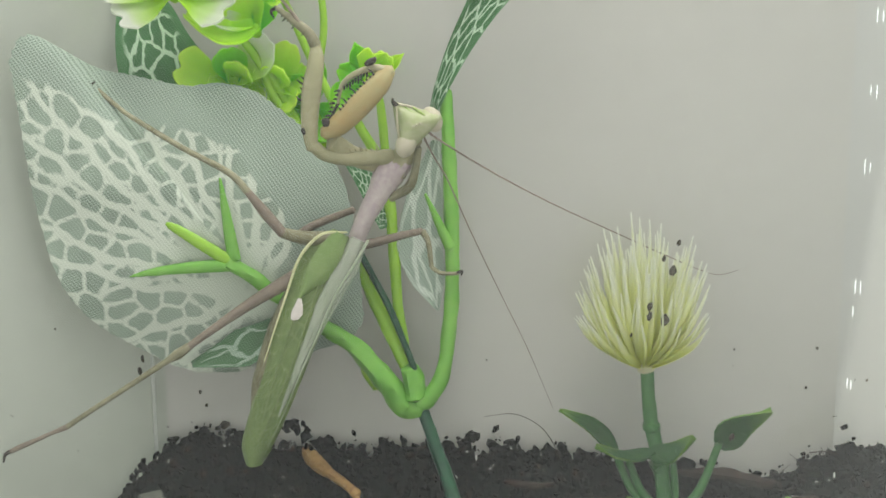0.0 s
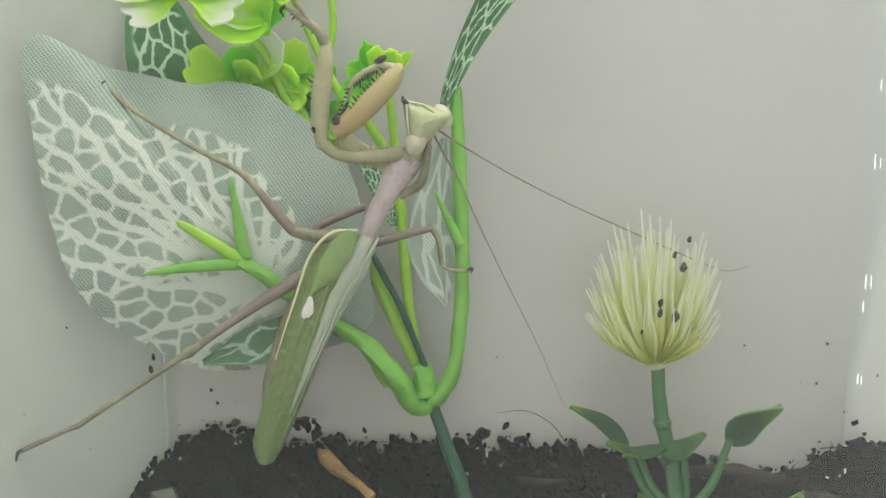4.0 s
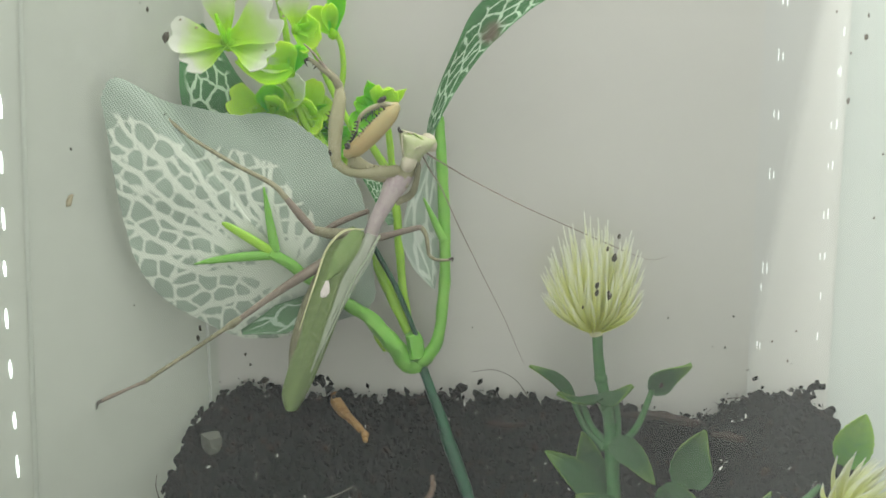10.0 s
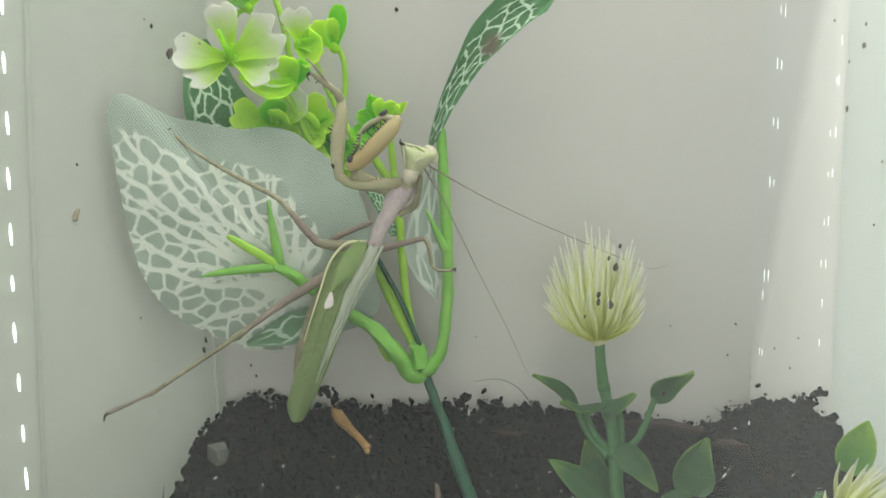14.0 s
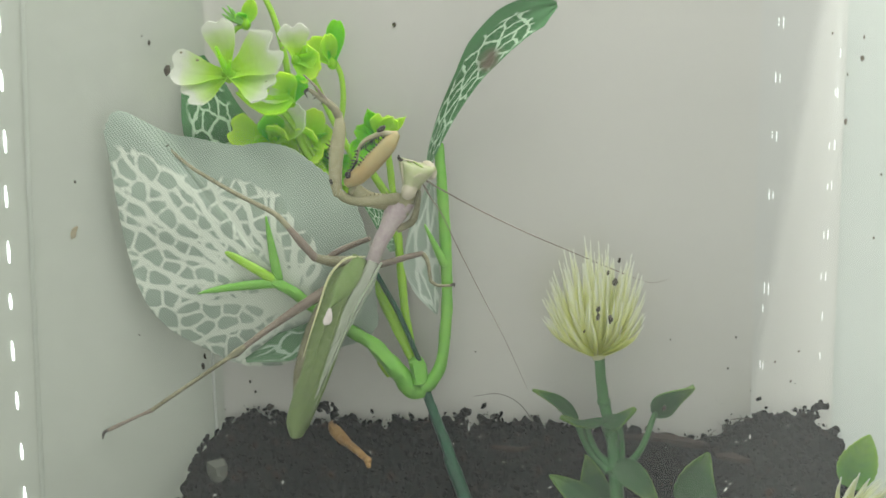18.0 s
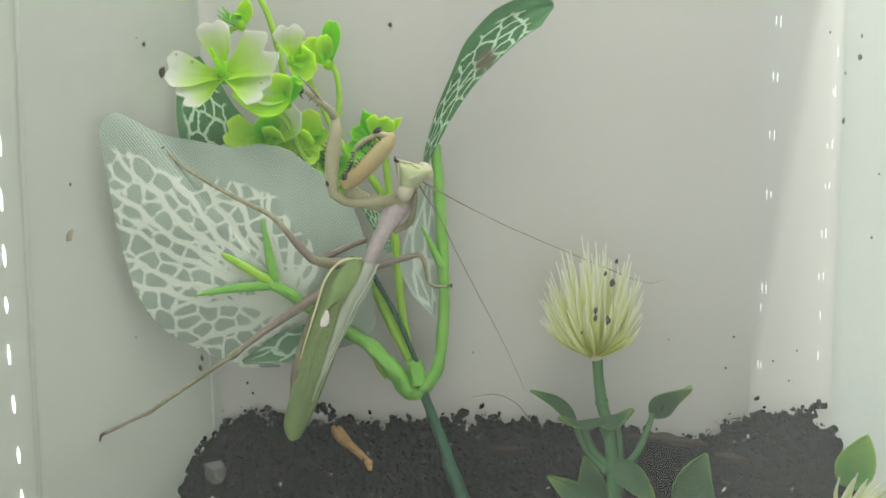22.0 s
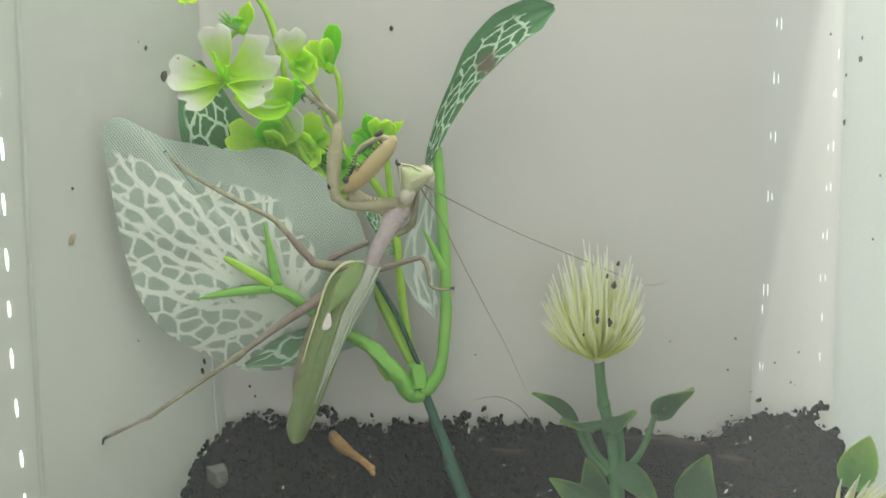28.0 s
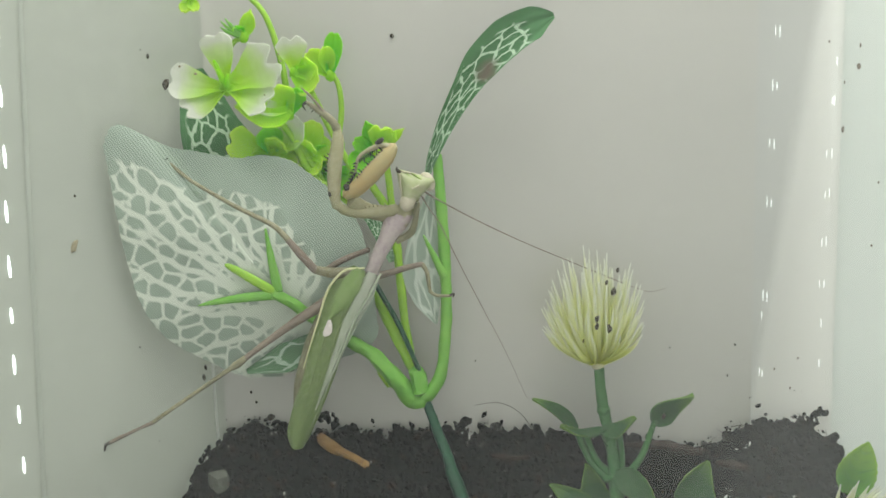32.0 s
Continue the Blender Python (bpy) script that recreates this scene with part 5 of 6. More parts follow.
leg(
    "slender brown middle leg",
    ("leg", [(-2.06, 0.20, 9.42), (-1.60, 0.35, 9.47), (-1.02, 0.45, 9.61), (-0.55, 0.50, 9.71)], [0.12, 0.1, 0.085, 0.07], M_MLEG_DARK),
    ("leg_tibia", [(-0.55, 0.50, 9.71), (-0.42, 0.50, 9.47), (-0.35, 0.52, 8.93)], [0.075, 0.06, 0.05], M_MLEG),
    ("leg_tarsus", [(-0.35, 0.52, 8.93), (-0.15, 0.54, 8.80), (0.22, 0.54, 8.79)], [0.05, 0.045, 0.04], M_MLEG),
    ("leg_claw", [(0.18, 0.54, 8.79), (0.30, 0.54, 8.84), (0.28, 0.54, 8.74)], [0.04, 0.03, 0.012], M_MDARK),
)
leg(
    "slender brown middle leg",
    ("leg", [(-1.96, 0.20, 10.19), (-2.38, 0.30, 10.03), (-2.81, 0.20, 9.86), (-3.19, 0.10, 9.61)], [0.07, 0.08, 0.09, 0.1], M_MLEG_DARK),
)
leg(
    "long slender hind leg",
    ("leg", [(-3.10, 0.00, 8.86), (-3.46, -0.15, 8.66), (-4.08, -0.25, 8.29), (-4.78, -0.30, 7.82), (-5.42, -0.30, 7.36)], [0.16, 0.15, 0.12, 0.09, 0.075], M_MLEG_DARK),
    ("leg_tibia", [(-5.36, -0.30, 7.40), (-5.62, -0.30, 7.22), (-5.86, -0.30, 7.07), (-6.68, -0.30, 6.53), (-7.48, -0.30, 6.01), (-8.00, -0.30, 5.66)], [0.085, 0.115, 0.065, 0.058, 0.055, 0.058], M_MLEG),
    ("leg_tarsus", [(-7.98, -0.30, 5.67), (-8.30, -0.30, 5.54), (-8.66, -0.32, 5.38), (-8.92, -0.33, 5.27), (-9.18, -0.33, 5.14)], [0.065, 0.042, 0.048, 0.06, 0.05], M_MLEG_DARK),
    ("leg_claw", [(-9.14, -0.33, 5.16), (-9.30, -0.33, 5.08), (-9.36, -0.31, 4.90)], [0.05, 0.04, 0.022], M_MDARK),
)
# body and wings
part("abdomen", bar([(-2.13, 0.10, 9.41), (-2.76, 0.10, 8.64), (-3.30, 0.05, 7.56), (-3.74, 0.00, 6.46), (-4.01, 0.00, 5.66)], [0.34, 0.5, 0.52, 0.42, 0.2], seg=14, flat=0.8), M_MLEG, mantis, "brownish abdomen under the wings")
WING = [0.42, 0.95, 1.0, 0.97, 0.92, 0.85, 0.78, 0.70, 0.62, 0.36]
wing = part("wing", printed_blade(blade(bmesh.new(), [(-2.20, -0.25, 9.78), (-2.52, -0.42, 9.22), (-2.84, -0.48, 8.51), (-3.17, -0.50, 7.69), (-3.52, -0.48, 6.70), (-3.87, -0.42, 5.78), (-4.08, -0.38, 5.22), (-4.15, -0.35, 4.82)], 0.50, (-0.12, -1, 0.1), -0.42, 0.05, 12, 7, 0.02, WING), 2.0, 2.0), M_MGREEN, mantis, "folded leaf-green forewing")
part("wing_edge", bar([(-2.05, -0.45, 9.80), (-2.51, -0.48, 9.78), (-2.84, -0.45, 9.52), (-3.09, -0.40, 9.14), (-3.35, -0.40, 8.40), (-3.57, -0.40, 7.78), (-3.80, -0.40, 7.10)], [0.02, 0.03, 0.034, 0.03, 0.024, 0.018, 0.010], seg=6), M_MEDGE, wing, "pale yellow leading edge")
for pts in ([(-2.30, -0.46, 9.57), (-2.59, -0.53, 8.88), (-2.85, -0.57, 8.08), (-3.21, -0.56, 7.08), (-3.62, -0.50, 6.10), (-4.01, -0.40, 5.28)], [(-2.57, -0.50, 9.58), (-2.89, -0.55, 8.77), (-3.22, -0.56, 7.85), (-3.56, -0.53, 6.84), (-3.88, -0.46, 5.80)]):
    part("wing_vein", bar(pts, [0.016, 0.02, 0.018, 0.014, 0.008], seg=6), M_MEDGE_DULL, wing)
part("wing_spot", blade(bmesh.new(), [(-3.02, -0.58, 8.46), (-3.04, -0.59, 8.30), (-3.08, -0.59, 8.16), (-3.18, -0.57, 8.02)], 0.115, (-0.12, -1, 0.1), -0.1, 0.02, 8, 5, 0.0, [0.30, 0.60, 0.80, 1.0, 0.9, 0.35], 0.10), M_TEAR, wing, "ragged pinkish white tear in the forewing")
part("wing_field", blade(bmesh.new(), [(-2.16, -0.50, 9.77), (-2.38, -0.58, 9.40), (-2.66, -0.60, 8.96), (-3.03, -0.56, 8.46)], 0.27, (0.1, -1, 0.1), -0.25, 0.03, 8, 7, 0.01, [0.55, 0.95, 0.9, 0.1]), M_MFIELD, wing, "brighter green inner field of the forewing")
pale = part("wing", blade(bmesh.new(), [(-1.78, -0.36, 9.62), (-2.06, -0.46, 9.02), (-2.42, -0.52, 8.38), (-2.80, -0.52, 7.55), (-3.18, -0.50, 6.70), (-3.52, -0.45, 5.94)], 0.24, (0.55, -1, 0.1), -0.3, 0.03, 8, 8, 0.05, [0.8, 1.0, 0.9, 0.60, 0.34, 0.04]), M_MPALE, mantis, "pale translucent folded second wing")
part("wing_fold", bar([(-1.63, -0.36, 9.62), (-1.95, -0.46, 9.08), (-2.32, -0.50, 8.48), (-2.67, -0.52, 7.70), (-3.05, -0.50, 6.86), (-3.42, -0.44, 5.98), (-3.78, -0.40, 5.26)], [0.032, 0.028, 0.022, 0.014, 0.006, 0.003], seg=6), M_MFOLD, pale, "whitish wing fold")

# ---- lights mirrored along the corners, built as glowing dashes ----
def glint_row(points, half, tall):
    strip = thing("glint_strip", points[-1], "row of small glowing dashes standing for lights reflected in the tub", "lamp", "corner lights")
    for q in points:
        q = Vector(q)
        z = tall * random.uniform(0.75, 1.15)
        part("glint", bar([q - Vector((0, 0, z)), q, q + Vector((0, 0, z))], [half * 0.5, half, half * 0.4], seg=6, steps=2), M_GLINT, strip)


glint_row([(9.36, 1.69, 15.76), (9.32, 1.70, 14.28), (9.28, 1.72, 12.67), (9.25, 1.74, 11.00), (9.20, 1.76, 8.30), (9.18, 1.77, 7.72), (9.15, 1.78, 6.03)], 0.006, 0.15)
glint_row([(9.47, 1.64, 15.73), (9.43, 1.66, 14.24), (9.39, 1.67, 12.64), (9.35, 1.69, 10.97), (9.30, 1.71, 8.28), (9.22, 1.75, 6.00)], 0.006, 0.14)
glint_row([(10.84, 1.05, 14.88), (10.81, 1.07, 13.82), (10.79, 1.07, 12.40), (10.76, 1.09, 11.28), (10.72, 1.11, 9.93), (10.70, 1.11, 8.73), (10.66, 1.13, 7.59), (10.64, 1.14, 6.43)], 0.006, 0.13)
glint_row([(-10.74, -1.42, 15.94), (-10.79, -1.46, 14.54), (-10.82, -1.48, 13.05), (-10.89, -1.53, 11.68), (-10.93, -1.57, 10.28), (-10.98, -1.60, 9.02), (-11.02, -1.63, 7.74), (-11.02, -1.63, 6.42), (-11.02, -1.63, 5.05), (-11.03, -1.64, 3.81)], 0.042, 0.26)
glint_row([(10.76, 1.09, 13.82), (10.67, 1.13, 12.37), (10.66, 1.13, 11.24), (10.62, 1.15, 9.90), (10.59, 1.16, 8.72)], 0.005, 0.11)
single("tub_rib", bar([(-10.20, -1.00, 18.29), (-10.39, -1.15, 13.35), (-10.53, -1.25, 9.02), (-10.74, -1.42, 1.32)], 0.06, seg=12, flat=0.25, up=(0.6, -0.8, 0)), M_SIDE_RIB, (-10.71, -1.40, 2.92), "moulded clear plastic rib on the side wall", "trim", kind="structure")
single("tub_rib", bar([(-6.72, 1.68, 7.38), (-6.72, 1.67, 6.03), (-6.71, 1.68, 4.32)], 0.045, seg=8), M_TUB_BRIGHT, (-6.71, 1.68, 4.32), "moulded clear plastic corner rib of the tub", "trim", kind="structure")


# ---- crumbs of soil, perlite, specks ----
def lump(bm, at, r, rough=0.5):
    """A small angular crumb of 20 faces."""
    m = Matrix.Translation(at) @ Euler((random.random() * 6, random.random() * 6, random.random() * 6)).to_matrix().to_4x4() @ Matrix.Diagonal((r, r * random.uniform(0.6, 1), r * random.uniform(0.5, 1), 1))
    for v in bmesh.ops.create_icosphere(bm, subdivisions=1, radius=1, matrix=m)["verts"]:
        v.co += Vector((random.uniform(-1, 1), random.uniform(-1, 1), random.uniform(-1, 1))) * r * rough * 0.5


def crumbs(count, pick, sizes, rough=0.5, slim=(0.5, 1)):
    """Many crumbs in one mesh, made from plain lists."""
    base = bmesh.new()
    bmesh.ops.create_icosphere(base, subdivisions=1, radius=1)
    shape = [v.co.copy() for v in base.verts]
    tris = [[v.index for v in f.verts] for f in base.faces]
    base.free()
    verts, faces = [], []
    for _ in range(count):
        at, r = pick(), random.uniform(*sizes) * random.choice((0.6, 0.8, 1, 1, 1.3, 2.1))
        turn = Euler((random.random() * 6, random.random() * 6, random.random() * 6)).to_matrix() @ Matrix.Diagonal((r, r * random.uniform(*slim), r * random.uniform(*slim)))
        n = len(verts)
        for v in shape:
            verts.append((Vector(at) + turn @ (v * random.uniform(1 - rough, 1 + rough))) * CM)
        faces += [[n + i for i in t] for t in tris]
    me = bpy.data.meshes.new("crumbs")
    me.from_pydata(verts, [], faces)
    return me


def on_soil(x, deep):
    y = soil_back(min(11.3, max(-7.1, x))) - deep
    q = Vector((x, y, 0))
    return Vector((x, y, soil_height(x, y) + 0.24 * noise.noise(q * 2.2) + 0.22 * noise.noise(q * 5.3) + 0.16 * abs(noise.noise(q * 9))))


def stuff(name, me, material, label, category):
    me.materials.append(material)
    return tagged(new(name, me), label, category, kind="stuff")


def anywhere():
    deep = 4.6 * random.random() ** 1.1
    return on_soil(random.uniform(-7.0 - 0.14 * deep, 11.2 + 0.15 * deep), deep)


def ridge():
    x = random.uniform(-7.0, 11.2)
    return on_soil(x, random.uniform(-0.05, 0.35)) + Vector((0, 0, abs(random.gauss(0, 0.12))))


stuff("soil_crumbs", crumbs(6500, anywhere, (0.018, 0.085)), M_CRUMB, "loose dark crumbs of potting soil", "soil")
stuff("soil_crumbs", crumbs(900, anywhere, (0.05, 0.10), 0.65), M_CRUMB, "larger dark clumps of potting soil", "soil")
stuff("soil_crumbs", crumbs(1500, ridge, (0.02, 0.075), 0.6), M_CRUMB, "dark soil crumbs heaped along the back wall", "soil")
stuff("perlite_grains", crumbs(420, lambda: anywhere() + Vector((0, -0.06, 0.08)), (0.018, 0.045), 0.3, (0.16, 0.38)), M_PERLITE, "tiny white perlite grains in the soil", "perlite")


stuff("wood_bits", crumbs(800, lambda: anywhere() + Vector((0, -0.03, 0.05)), (0.025, 0.085), 0.5, (0.2, 0.7)), M_BITS, "brown bits of wood and fibre in the soil", "wood bits")


def left_spill():
    deep = 4.4 * random.random()
    return on_soil(-7.1 - 0.16 * deep + random.gauss(0, 0.07), deep) + Vector((0, 0, random.uniform(-0.3, 0.1)))


stuff("soil_crumbs", crumbs(500, left_spill, (0.04, 0.10)), M_CRUMB, "dark soil crumbs along the side wall", "soil")
M_SPECK = grainy("dropping", (0.02, 0.017, 0.012), (0.07, 0.06, 0.04), 2000, 0.9, 0.3)
M_SPECK_PALE = grainy("pale_dropping", (0.22, 0.19, 0.12), (0.33, 0.29, 0.19), 2000, 0.9, 0.3)


M_SPECK_GREY = grainy("grey_dropping", (0.13, 0.11, 0.09), (0.24, 0.20, 0.16), 2000, 0.9, 0.3)


def speck(at, r, tall=1.0, material=M_SPECK):
    single("speck", ball(bmesh.new(), at, r, (0.8, 0.5, tall), 2, Matrix.Rotation(random.uniform(-0.5, 0.5), 4, "Y"), 0.5), material, at, "small dark brown dropping stuck to the wall", "dropping", "specks on the walls")


for at, r, tall in zip([(-1.22, 1.85, 15.90), (11.22, 0.53, 14.71), (11.04, 0.97, 13.04), (11.23, 0.49, 15.26), (11.03, 0.97, 14.30), (10.64, 1.14, 15.40), (9.53, 1.62, 6.15), (9.94, 1.44, 5.61), (10.12, 1.36, 6.52), (8.24, 1.85, 5.91), (8.45, 1.85, 6.84), (-6.90, 1.53, 6.67), (-6.96, 1.49, 6.39), (-5.70, 1.85, 5.80), (-5.56, 1.85, 5.49), (-6.50, 1.84, 7.25), (-5.15, 1.85, 5.02), (-8.39, 0.39, 7.61), (-7.75, 0.88, 15.50), (-7.90, 0.76, 15.67), (-6.31, 1.85, 15.60), (11.45, -0.16, 9.99), (11.50, -0.33, 11.69), (0.89, 1.85, 6.56), (6.55, 1.85, 6.81), (-9.52, -0.48, 11.93)], (0.07, 0.09, 0.09, 0.05, 0.05, 0.05, 0.05, 0.05, 0.05, 0.04, 0.04, 0.06, 0.07, 0.05, 0.05, 0.035, 0.14, 0.03, 0.05, 0.03, 0.05, 0.05, 0.05, 0.03, 0.03, 0.04), (1, 1.3, 1.5, 1.6, 1.2, 1, 1, 1.2, 1, 1, 1, 1.6, 1.4, 1, 1, 1, 0.8, 1, 1.6, 1, 0.8, 1.2, 1, 1, 1, 1.3)):
    speck(at, r * (0.7 if at[0] > 9 else 0.9), tall, M_SPECK_GREY if at[0] > 9.3 else M_SPECK)
speck((-9.62, -0.56, 10.60), 0.1, 1.8, M_SPECK_PALE)
dust = bmesh.new()


def wall_dust():
    if random.random() < 0.3:
        y = random.uniform(-0.6, 1.7)
        return Vector((-6.5 - (1.9 - y) * 1.3 + 0.1, y, random.uniform(3.0, 7.5)))
    x = random.choice((random.uniform(-6.5, 9), random.uniform(6, 10.9)))
    y = 1.85 if x < 9 else 1.85 - (x - 9) * 0.42
    return Vector((x, y - 0.03, 4.6 + abs(random.gauss(0, 1.1))))


stuff("wall_dust", crumbs(110, wall_dust, (0.007, 0.015)), M_SPECK, "fine dark soil dust stuck to the tub walls", "dust")
for at, r in zip([(4.31, -1.00, 8.11), (4.44, -1.00, 9.10), (4.01, -1.00, 8.38), (4.01, -1.00, 8.18), (4.57, -0.90, 9.65), (4.26, -1.00, 9.34), (3.65, -1.00, 7.80), (-7.00, -0.30, 14.74), (5.82, -0.75, 5.60)], (0.1, 0.09, 0.07, 0.07, 0.055, 0.05, 0.035, 0.11, 0.07)):
    single("dropping", ball(bmesh.new(), at, r, (0.75, 0.6, 1.3), 2, Matrix.Rotation(0.2, 4, "Y"), 0.5), M_SPECK, at, "dark dropping caught on a plastic flower", "dropping", "droppings on the flowers")

for at, r in zip([(-6.60, -0.32, 15.18), (-6.21, -0.30, 14.98), (-4.05, -0.35, 15.42), (-3.99, -0.35, 15.25), (-4.44, -0.45, 14.40)], (0.035, 0.04, 0.03, 0.035, 0.025)):
    single("dropping", ball(bmesh.new(), at, r, (1.1, 0.5, 0.9), 1, rough=0.4), M_SPECK_PALE, at, "tiny brown dropping on a white petal", "dropping", "droppings on the flowers")

# ---- small things on the soil ----
M_WOOD = grainy("dry_root", (0.06, 0.040, 0.030), (0.15, 0.105, 0.075), 900, 0.8, 0.4)
M_STRAW = grainy("pale_straw", (0.34, 0.32, 0.27), (0.48, 0.45, 0.38), 900, 0.8, 0.3)
M_STONE = grainy("grey_bark_chip", (0.05, 0.056, 0.044), (0.15, 0.155, 0.125), 500, 0.85, 0.6)
M_BARK = grainy("red_brown_bark", (0.016, 0.011, 0.009), (0.05, 0.032, 0.025), 500, 0.95, 0.6)
bm = bmesh.new()
lump(bm, (-6.42, 0.22, 3.73), 0.34, 0.6)
lump(bm, (-6.36, 0.10, 3.58), 0.22, 0.7)
single("bark_chip", bm, M_STONE, (-6.42, 0.22, 3.50), "pale grey angular bark chip lying on the soil", "bark chip")
single("root_piece", bar([(-0.99, -1.19, 2.37), (-0.53, -1.07, 2.48), (-0.27, -0.79, 2.72), (-0.30, -0.43, 2.99)], [0.05, 0.1, 0.1, 0.06], seg=8), M_WOOD, (-0.53, -0.97, 2.44), "curled reddish dry root on the soil", "root")
single("root_piece", bar([(-3.76, -0.99, 2.52), (-3.07, -0.93, 2.58), (-2.39, -0.66, 2.80)], [0.005, 0.008, 0.005], seg=6), M_STRAW, (-3.08, -0.82, 2.54), "thin pale straw lying on the soil", "straw")
single("root_piece", bar([(10.04, -0.22, 3.15), (10.38, -0.34, 3.11), (10.50, -0.65, 2.82)], [0.06, 0.1, 0.07], seg=8), M_WOOD, (10.45, -0.16, 3.04), "curled tan dry root on the soil", "root")
single("bark_strip", bar([(5.05, 1.40, 4.04), (5.95, 1.40, 4.02), (7.04, 1.45, 3.82), (7.64, 1.50, 3.65)], [0.06, 0.12, 0.12, 0.08], seg=10, wobble=0.9), M_BARK, (5.96, 1.40, 3.89), "red-brown bark strip along the back of the soil", "bark strip")
single("bark_strip", bar([(7.62, 0.63, 3.74), (8.08, 0.52, 3.67), (8.55, 0.48, 3.62)], [0.06, 0.12, 0.06], seg=10, wobble=0.9), M_BARK, (8.11, 0.63, 3.63), "small red-brown bark piece on the soil", "bark strip")
single("bark_strip", bar([(1.25, 0.85, 4.02), (1.90, 0.75, 3.98), (2.35, 0.80, 3.99)], [0.04, 0.08, 0.05], seg=8, wobble=0.9), M_BARK, (1.90, 0.80, 3.95), "slim brown bark strip lying on the soil", "bark strip")
M_HAIR = grainy("root_hair", (0.035, 0.026, 0.020), (0.085, 0.062, 0.048), 900, 0.8, 0.3)
single("root_hair", bar([(0.84, 1.70, 5.27), (1.53, 1.60, 5.36), (2.09, 1.50, 5.11), (2.42, 1.50, 4.68), (2.55, 1.50, 4.33)], [0.006, 0.008, 0.010, 0.012, 0.014], seg=5), M_HAIR, (2.55, 1.50, 4.33), "thin curved root hair standing over the soil", "root")
for pts in ([(8.30, 1.60, 4.44), (8.67, 1.60, 4.47), (9.05, 1.60, 4.38)], [(8.41, 1.60, 4.16), (8.62, 1.60, 3.98), (8.75, 1.60, 3.86)], [(9.96, 1.40, 4.77), (10.29, 1.40, 4.65), (10.58, 1.40, 4.54)], [(-5.36, 1.12, 4.10), (-4.99, 0.81, 3.87), (-4.63, 0.50, 3.64)], [(-7.60, -0.95, 2.55), (-7.74, -0.77, 2.88), (-7.72, -0.66, 3.17)], [(0.96, -0.32, 3.02), (1.27, -0.34, 3.00), (1.67, -0.17, 3.13)], [(3.91, 0.73, 3.81), (3.42, 0.65, 3.75), (3.02, 0.73, 3.81)]):
    single("root_hair", bar(pts, [0.014, 0.013, 0.007], seg=5), M_HAIR, pts[0], "thin broken root hair in the soil", "root")

for k in range(22):
    x = random.uniform(7.6, 11.0) if k < 15 else random.uniform(-6.8, 1.0)
    foot = on_soil(x, random.uniform(0.0, 0.25)) + Vector((0, 0, 0.02))
    lean, tall = random.gauss(0, 0.18), random.uniform(0.18, 0.5)
    pts = [foot - Vector((0, 0, 0.12)), foot + Vector((lean * 0.4, 0, tall * 0.5)), foot + Vector((lean * 1.6, random.uniform(-0.1, 0.05), tall))]
    single("root_hair", bar(pts, [0.010, 0.008, 0.004], seg=5, steps=3), M_HAIR, tuple(foot), "thin root hair standing out of the soil", "root")

for pts, r in (([(10.36, 1.10, 4.44), (10.59, 1.10, 4.74), (10.69, 1.10, 5.07)], 0.16), ([(10.06, 1.20, 4.71), (10.27, 1.20, 4.81), (10.56, 1.20, 4.67)], 0.08), ([(0.45, 1.50, 4.70), (0.56, 1.50, 4.87), (0.69, 1.50, 4.89)], 0.1), ([(1.32, 1.50, 4.57), (1.45, 1.50, 4.71), (1.55, 1.50, 4.74)], 0.07), ([(-3.72, 1.30, 5.00), (-3.52, 1.30, 5.18), (-3.31, 1.30, 5.08)], 0.14), ([(9.45, 1.30, 4.52), (9.69, 1.30, 4.62), (9.89, 1.30, 4.51)], 0.1)):
    bm = bmesh.new()
    for q in spline(pts, 7):
        lump(bm, q + Vector((random.gauss(0, r * 0.5), random.uniform(-0.05, 0.05), random.gauss(0, r * 0.5))), r * random.uniform(0.5, 1.0), 0.7)
    single("soil_clod", bm, M_CRUMB, pts[0], "dark clod of soil against the wall", "soil clod", "clods along the wall")

# ---- the mealworm ----
M_WORM = grainy("mealworm_skin", (0.27, 0.145, 0.045), (0.44, 0.27, 0.10), 1300, 0.6, 0.5, 5, 0.4, trans=0.12, big=260)
M_WORM_RING = grainy("mealworm_ring", (0.16, 0.08, 0.03), (0.28, 0.155, 0.06), 1300, 0.5, 0.4, 4, 0.4, big=160)
worm = new("mealworm")
tagged(worm, "tan shrivelled ringed mealworm wriggling on the soil", "mealworm")
ORIGIN[worm] = Vector((0, 0, 0))


def back_line(x):
    """The worm's bent middle line."""
    return Vector((x, 0.07 * math.sin(x * 2.3 + 0.6), 0.06 * math.cos(x * 1.7) - 0.06))


for k in range(11):
    x0, x1 = -0.82 + k * 0.15, -0.82 + (k + 1) * 0.15
    r = (0.10, 0.088, 0.092, 0.105, 0.115, 0.105, 0.13, 0.15, 0.165, 0.17, 0.15)[k]
    part("segment", bar([back_line(x0), back_line((x0 + x1) / 2), back_line(x1)], [r * 0.97, r * 1.04, r * 0.98], seg=14, steps=4, wobble=0.3), M_WORM, worm)
    part("ring", bar([back_line(x1 - 0.02), back_line(x1 + 0.005), back_line(x1 + 0.03)], [r * 0.92, r * 1.0, r * 0.92], seg=12, steps=2), M_WORM_RING, worm)
part("head", ball(bmesh.new(), (0.88, 0, -0.05), 0.14, (0.9, 1, 0.95), 3), M_WORM_RING, worm, "brown head")
part("tail_tip", ball(bmesh.new(), (-0.87, 0, -0.08), 0.08, (1.2, 1, 1), 2), M_WORM, worm)
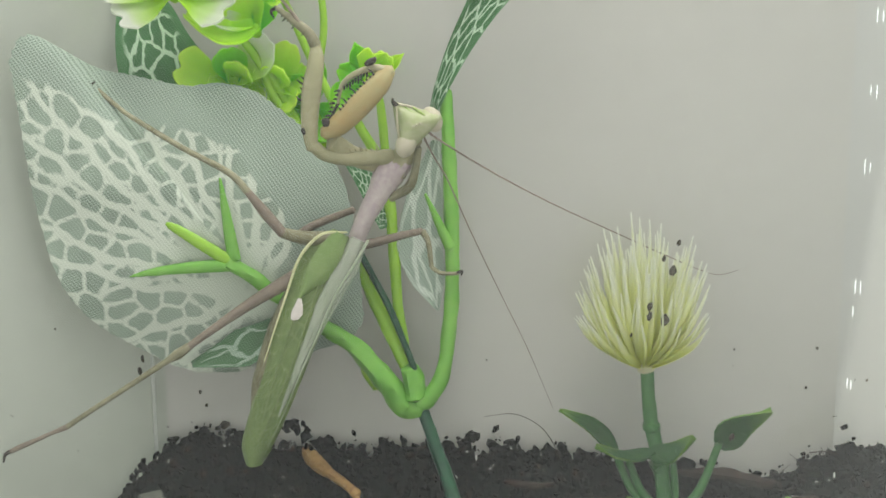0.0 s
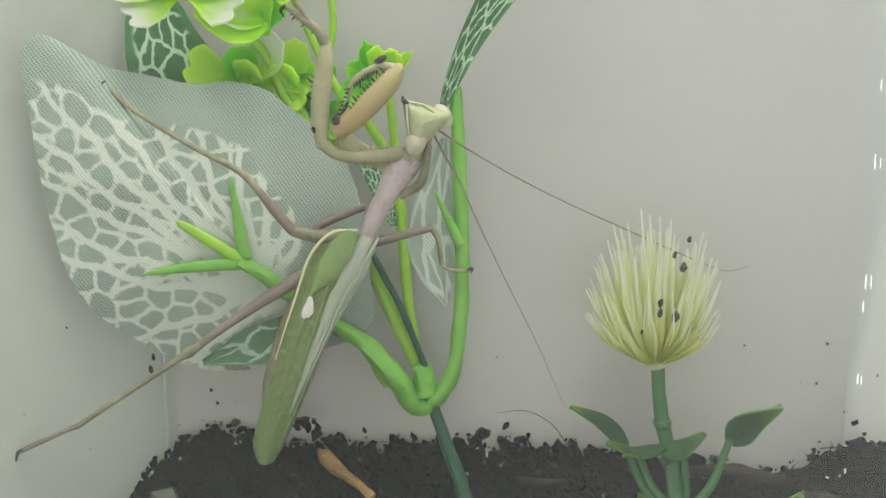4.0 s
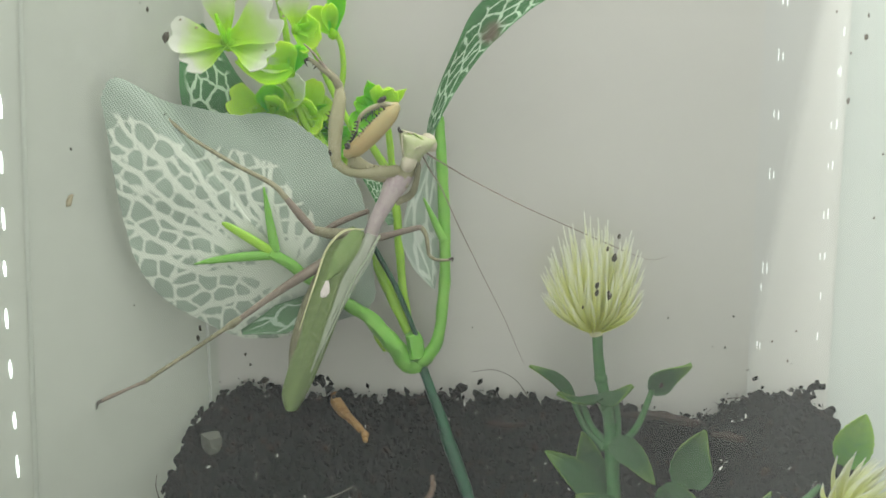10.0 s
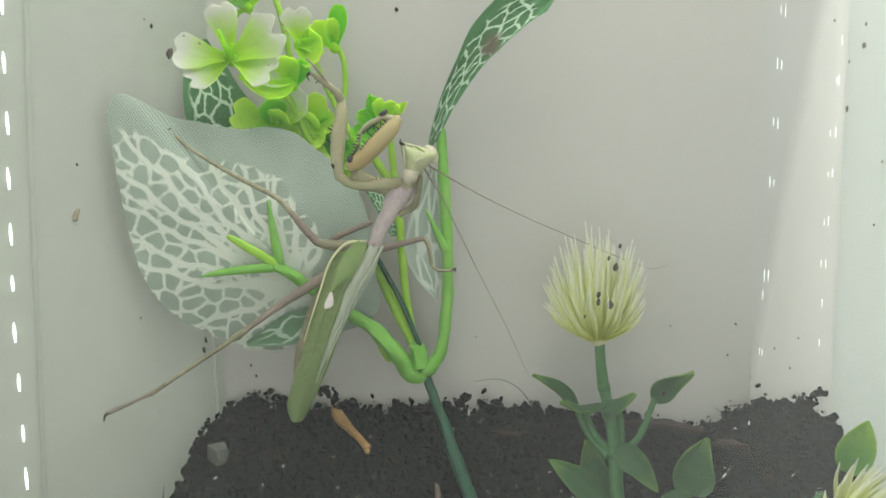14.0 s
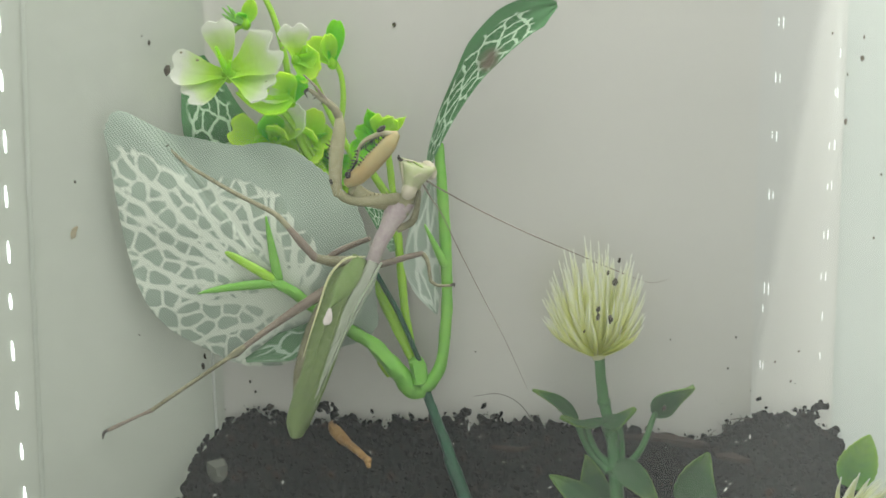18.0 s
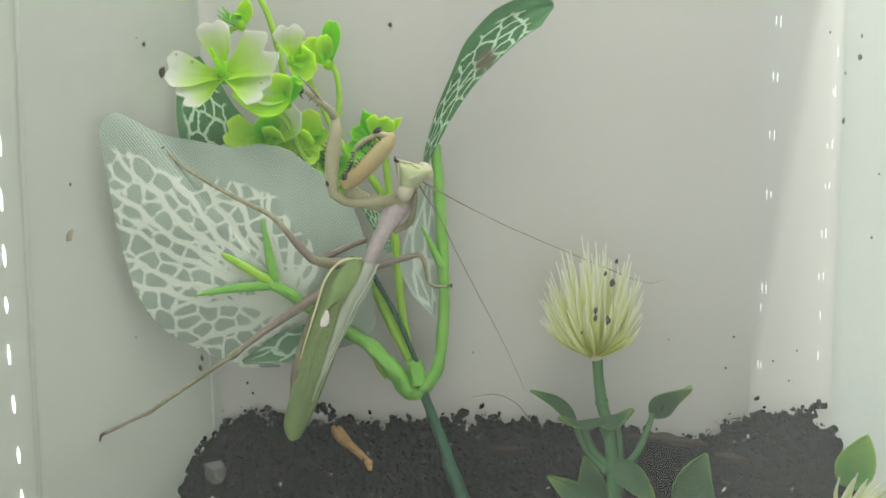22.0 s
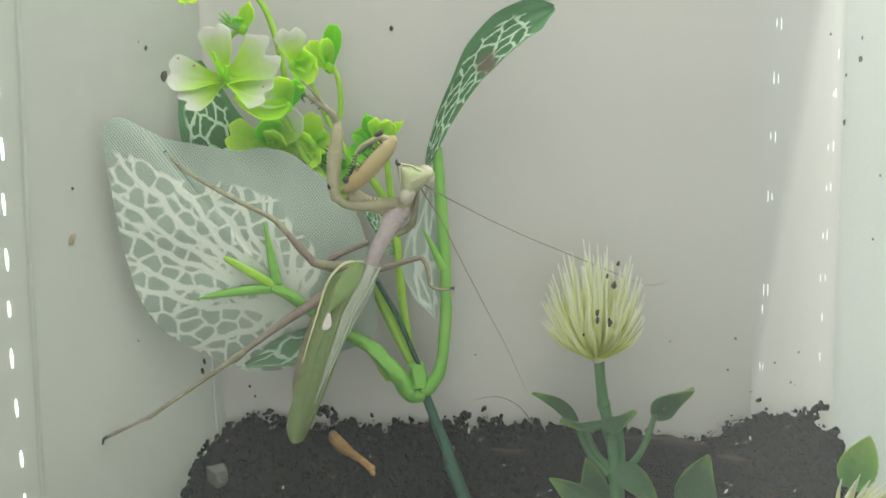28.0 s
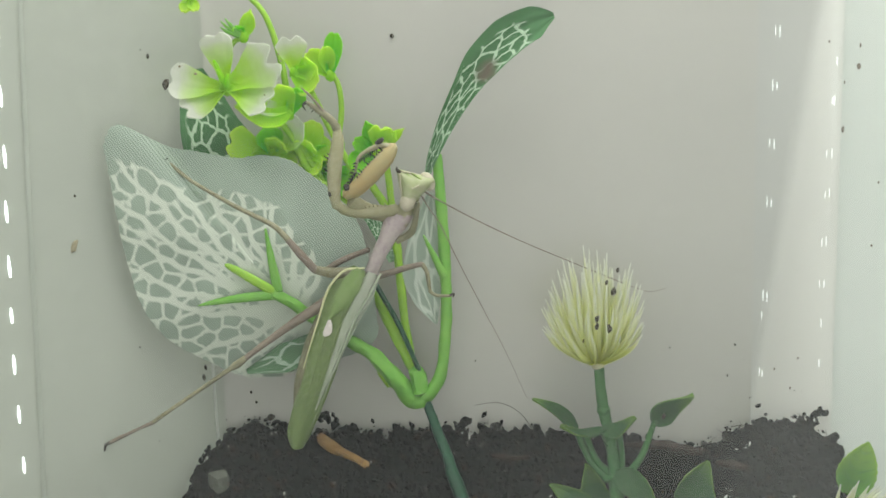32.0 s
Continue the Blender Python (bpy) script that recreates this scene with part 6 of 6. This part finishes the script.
for k in range(3):
    for s in (-1, 1):
        part("leg", bar([(0.72 - 0.14 * k, s * 0.1, -0.1), (0.74 - 0.14 * k, s * 0.17, -0.2)], [0.03, 0.015], seg=5, steps=2), M_WORM_RING, worm)

WORM = [
    (0, (-3.22, 1.61, 4.52), (-2.01, 0.60, 3.77)),
    (2, (-3.22, 1.59, 4.52), (-1.99, 0.60, 3.77)),
    (3.5, (-3.24, 1.62, 4.53), (-1.84, 0.42, 3.63)),
    (7, (-3.11, 1.64, 4.55), (-1.86, 0.46, 3.66)),
    (8, (-3.17, 1.70, 4.60), (-1.89, 0.48, 3.68)),
    (9, (-3.28, 1.74, 4.62), (-1.91, 0.48, 3.68)),
    (10, (-3.22, 1.81, 4.68), (-2.08, 0.42, 3.63)),
    (11, (-3.27, 1.86, 4.71), (-2.11, 0.42, 3.63)),
    (12, (-3.31, 1.79, 4.67), (-2.16, 0.42, 3.63)),
    (13, (-3.29, 1.74, 4.63), (-2.20, 0.37, 3.60)),
    (14.5, (-3.32, 1.71, 4.60), (-2.20, 0.43, 3.64)),
    (17, (-3.41, 1.74, 4.62), (-2.12, 0.39, 3.61)),
    (18, (-3.42, 1.73, 4.62), (-2.12, 0.43, 3.64)),
    (19, (-3.40, 1.69, 4.59), (-2.11, 0.43, 3.64)),
    (20, (-3.42, 1.73, 4.62), (-2.14, 0.43, 3.64)),
    (21, (-3.35, 1.72, 4.61), (-2.10, 0.44, 3.65)),
    (22, (-3.27, 1.73, 4.62), (-2.03, 0.39, 3.61)),
    (23, (-3.20, 1.75, 4.64), (-1.97, 0.37, 3.60)),
    (24, (-3.13, 1.71, 4.61), (-1.96, 0.36, 3.59)),
    (25, (-3.24, 1.67, 4.57), (-1.93, 0.29, 3.53)),
    (28, (-3.42, 1.58, 4.50), (-1.98, 0.32, 3.56)),
    (29, (-3.54, 1.67, 4.57), (-2.13, 0.37, 3.59)),
    (30, (-3.62, 1.66, 4.56), (-2.22, 0.49, 3.69)),
    (31, (-3.67, 1.65, 4.56), (-2.22, 0.53, 3.71)),
    (32, (-3.78, 1.62, 4.54), (-2.19, 0.64, 3.80)),
]


def crawl(t, top, low):
    """The mealworm's pose from the places of its two ends on the soil, in centimetres."""
    a, b = Vector(top) * CM, Vector(low) * CM
    x = (a - b).normalized()
    z = Vector((0, -0.6, 0.8))
    z = (z - x * z.dot(x)).normalized()
    y = z.cross(x)
    m = Matrix((x, y, z)).transposed().to_4x4()
    m.translation = (a + b) / 2
    return t, m


def motions():
    walk(worm, [crawl(*row) for row in WORM])


motions()
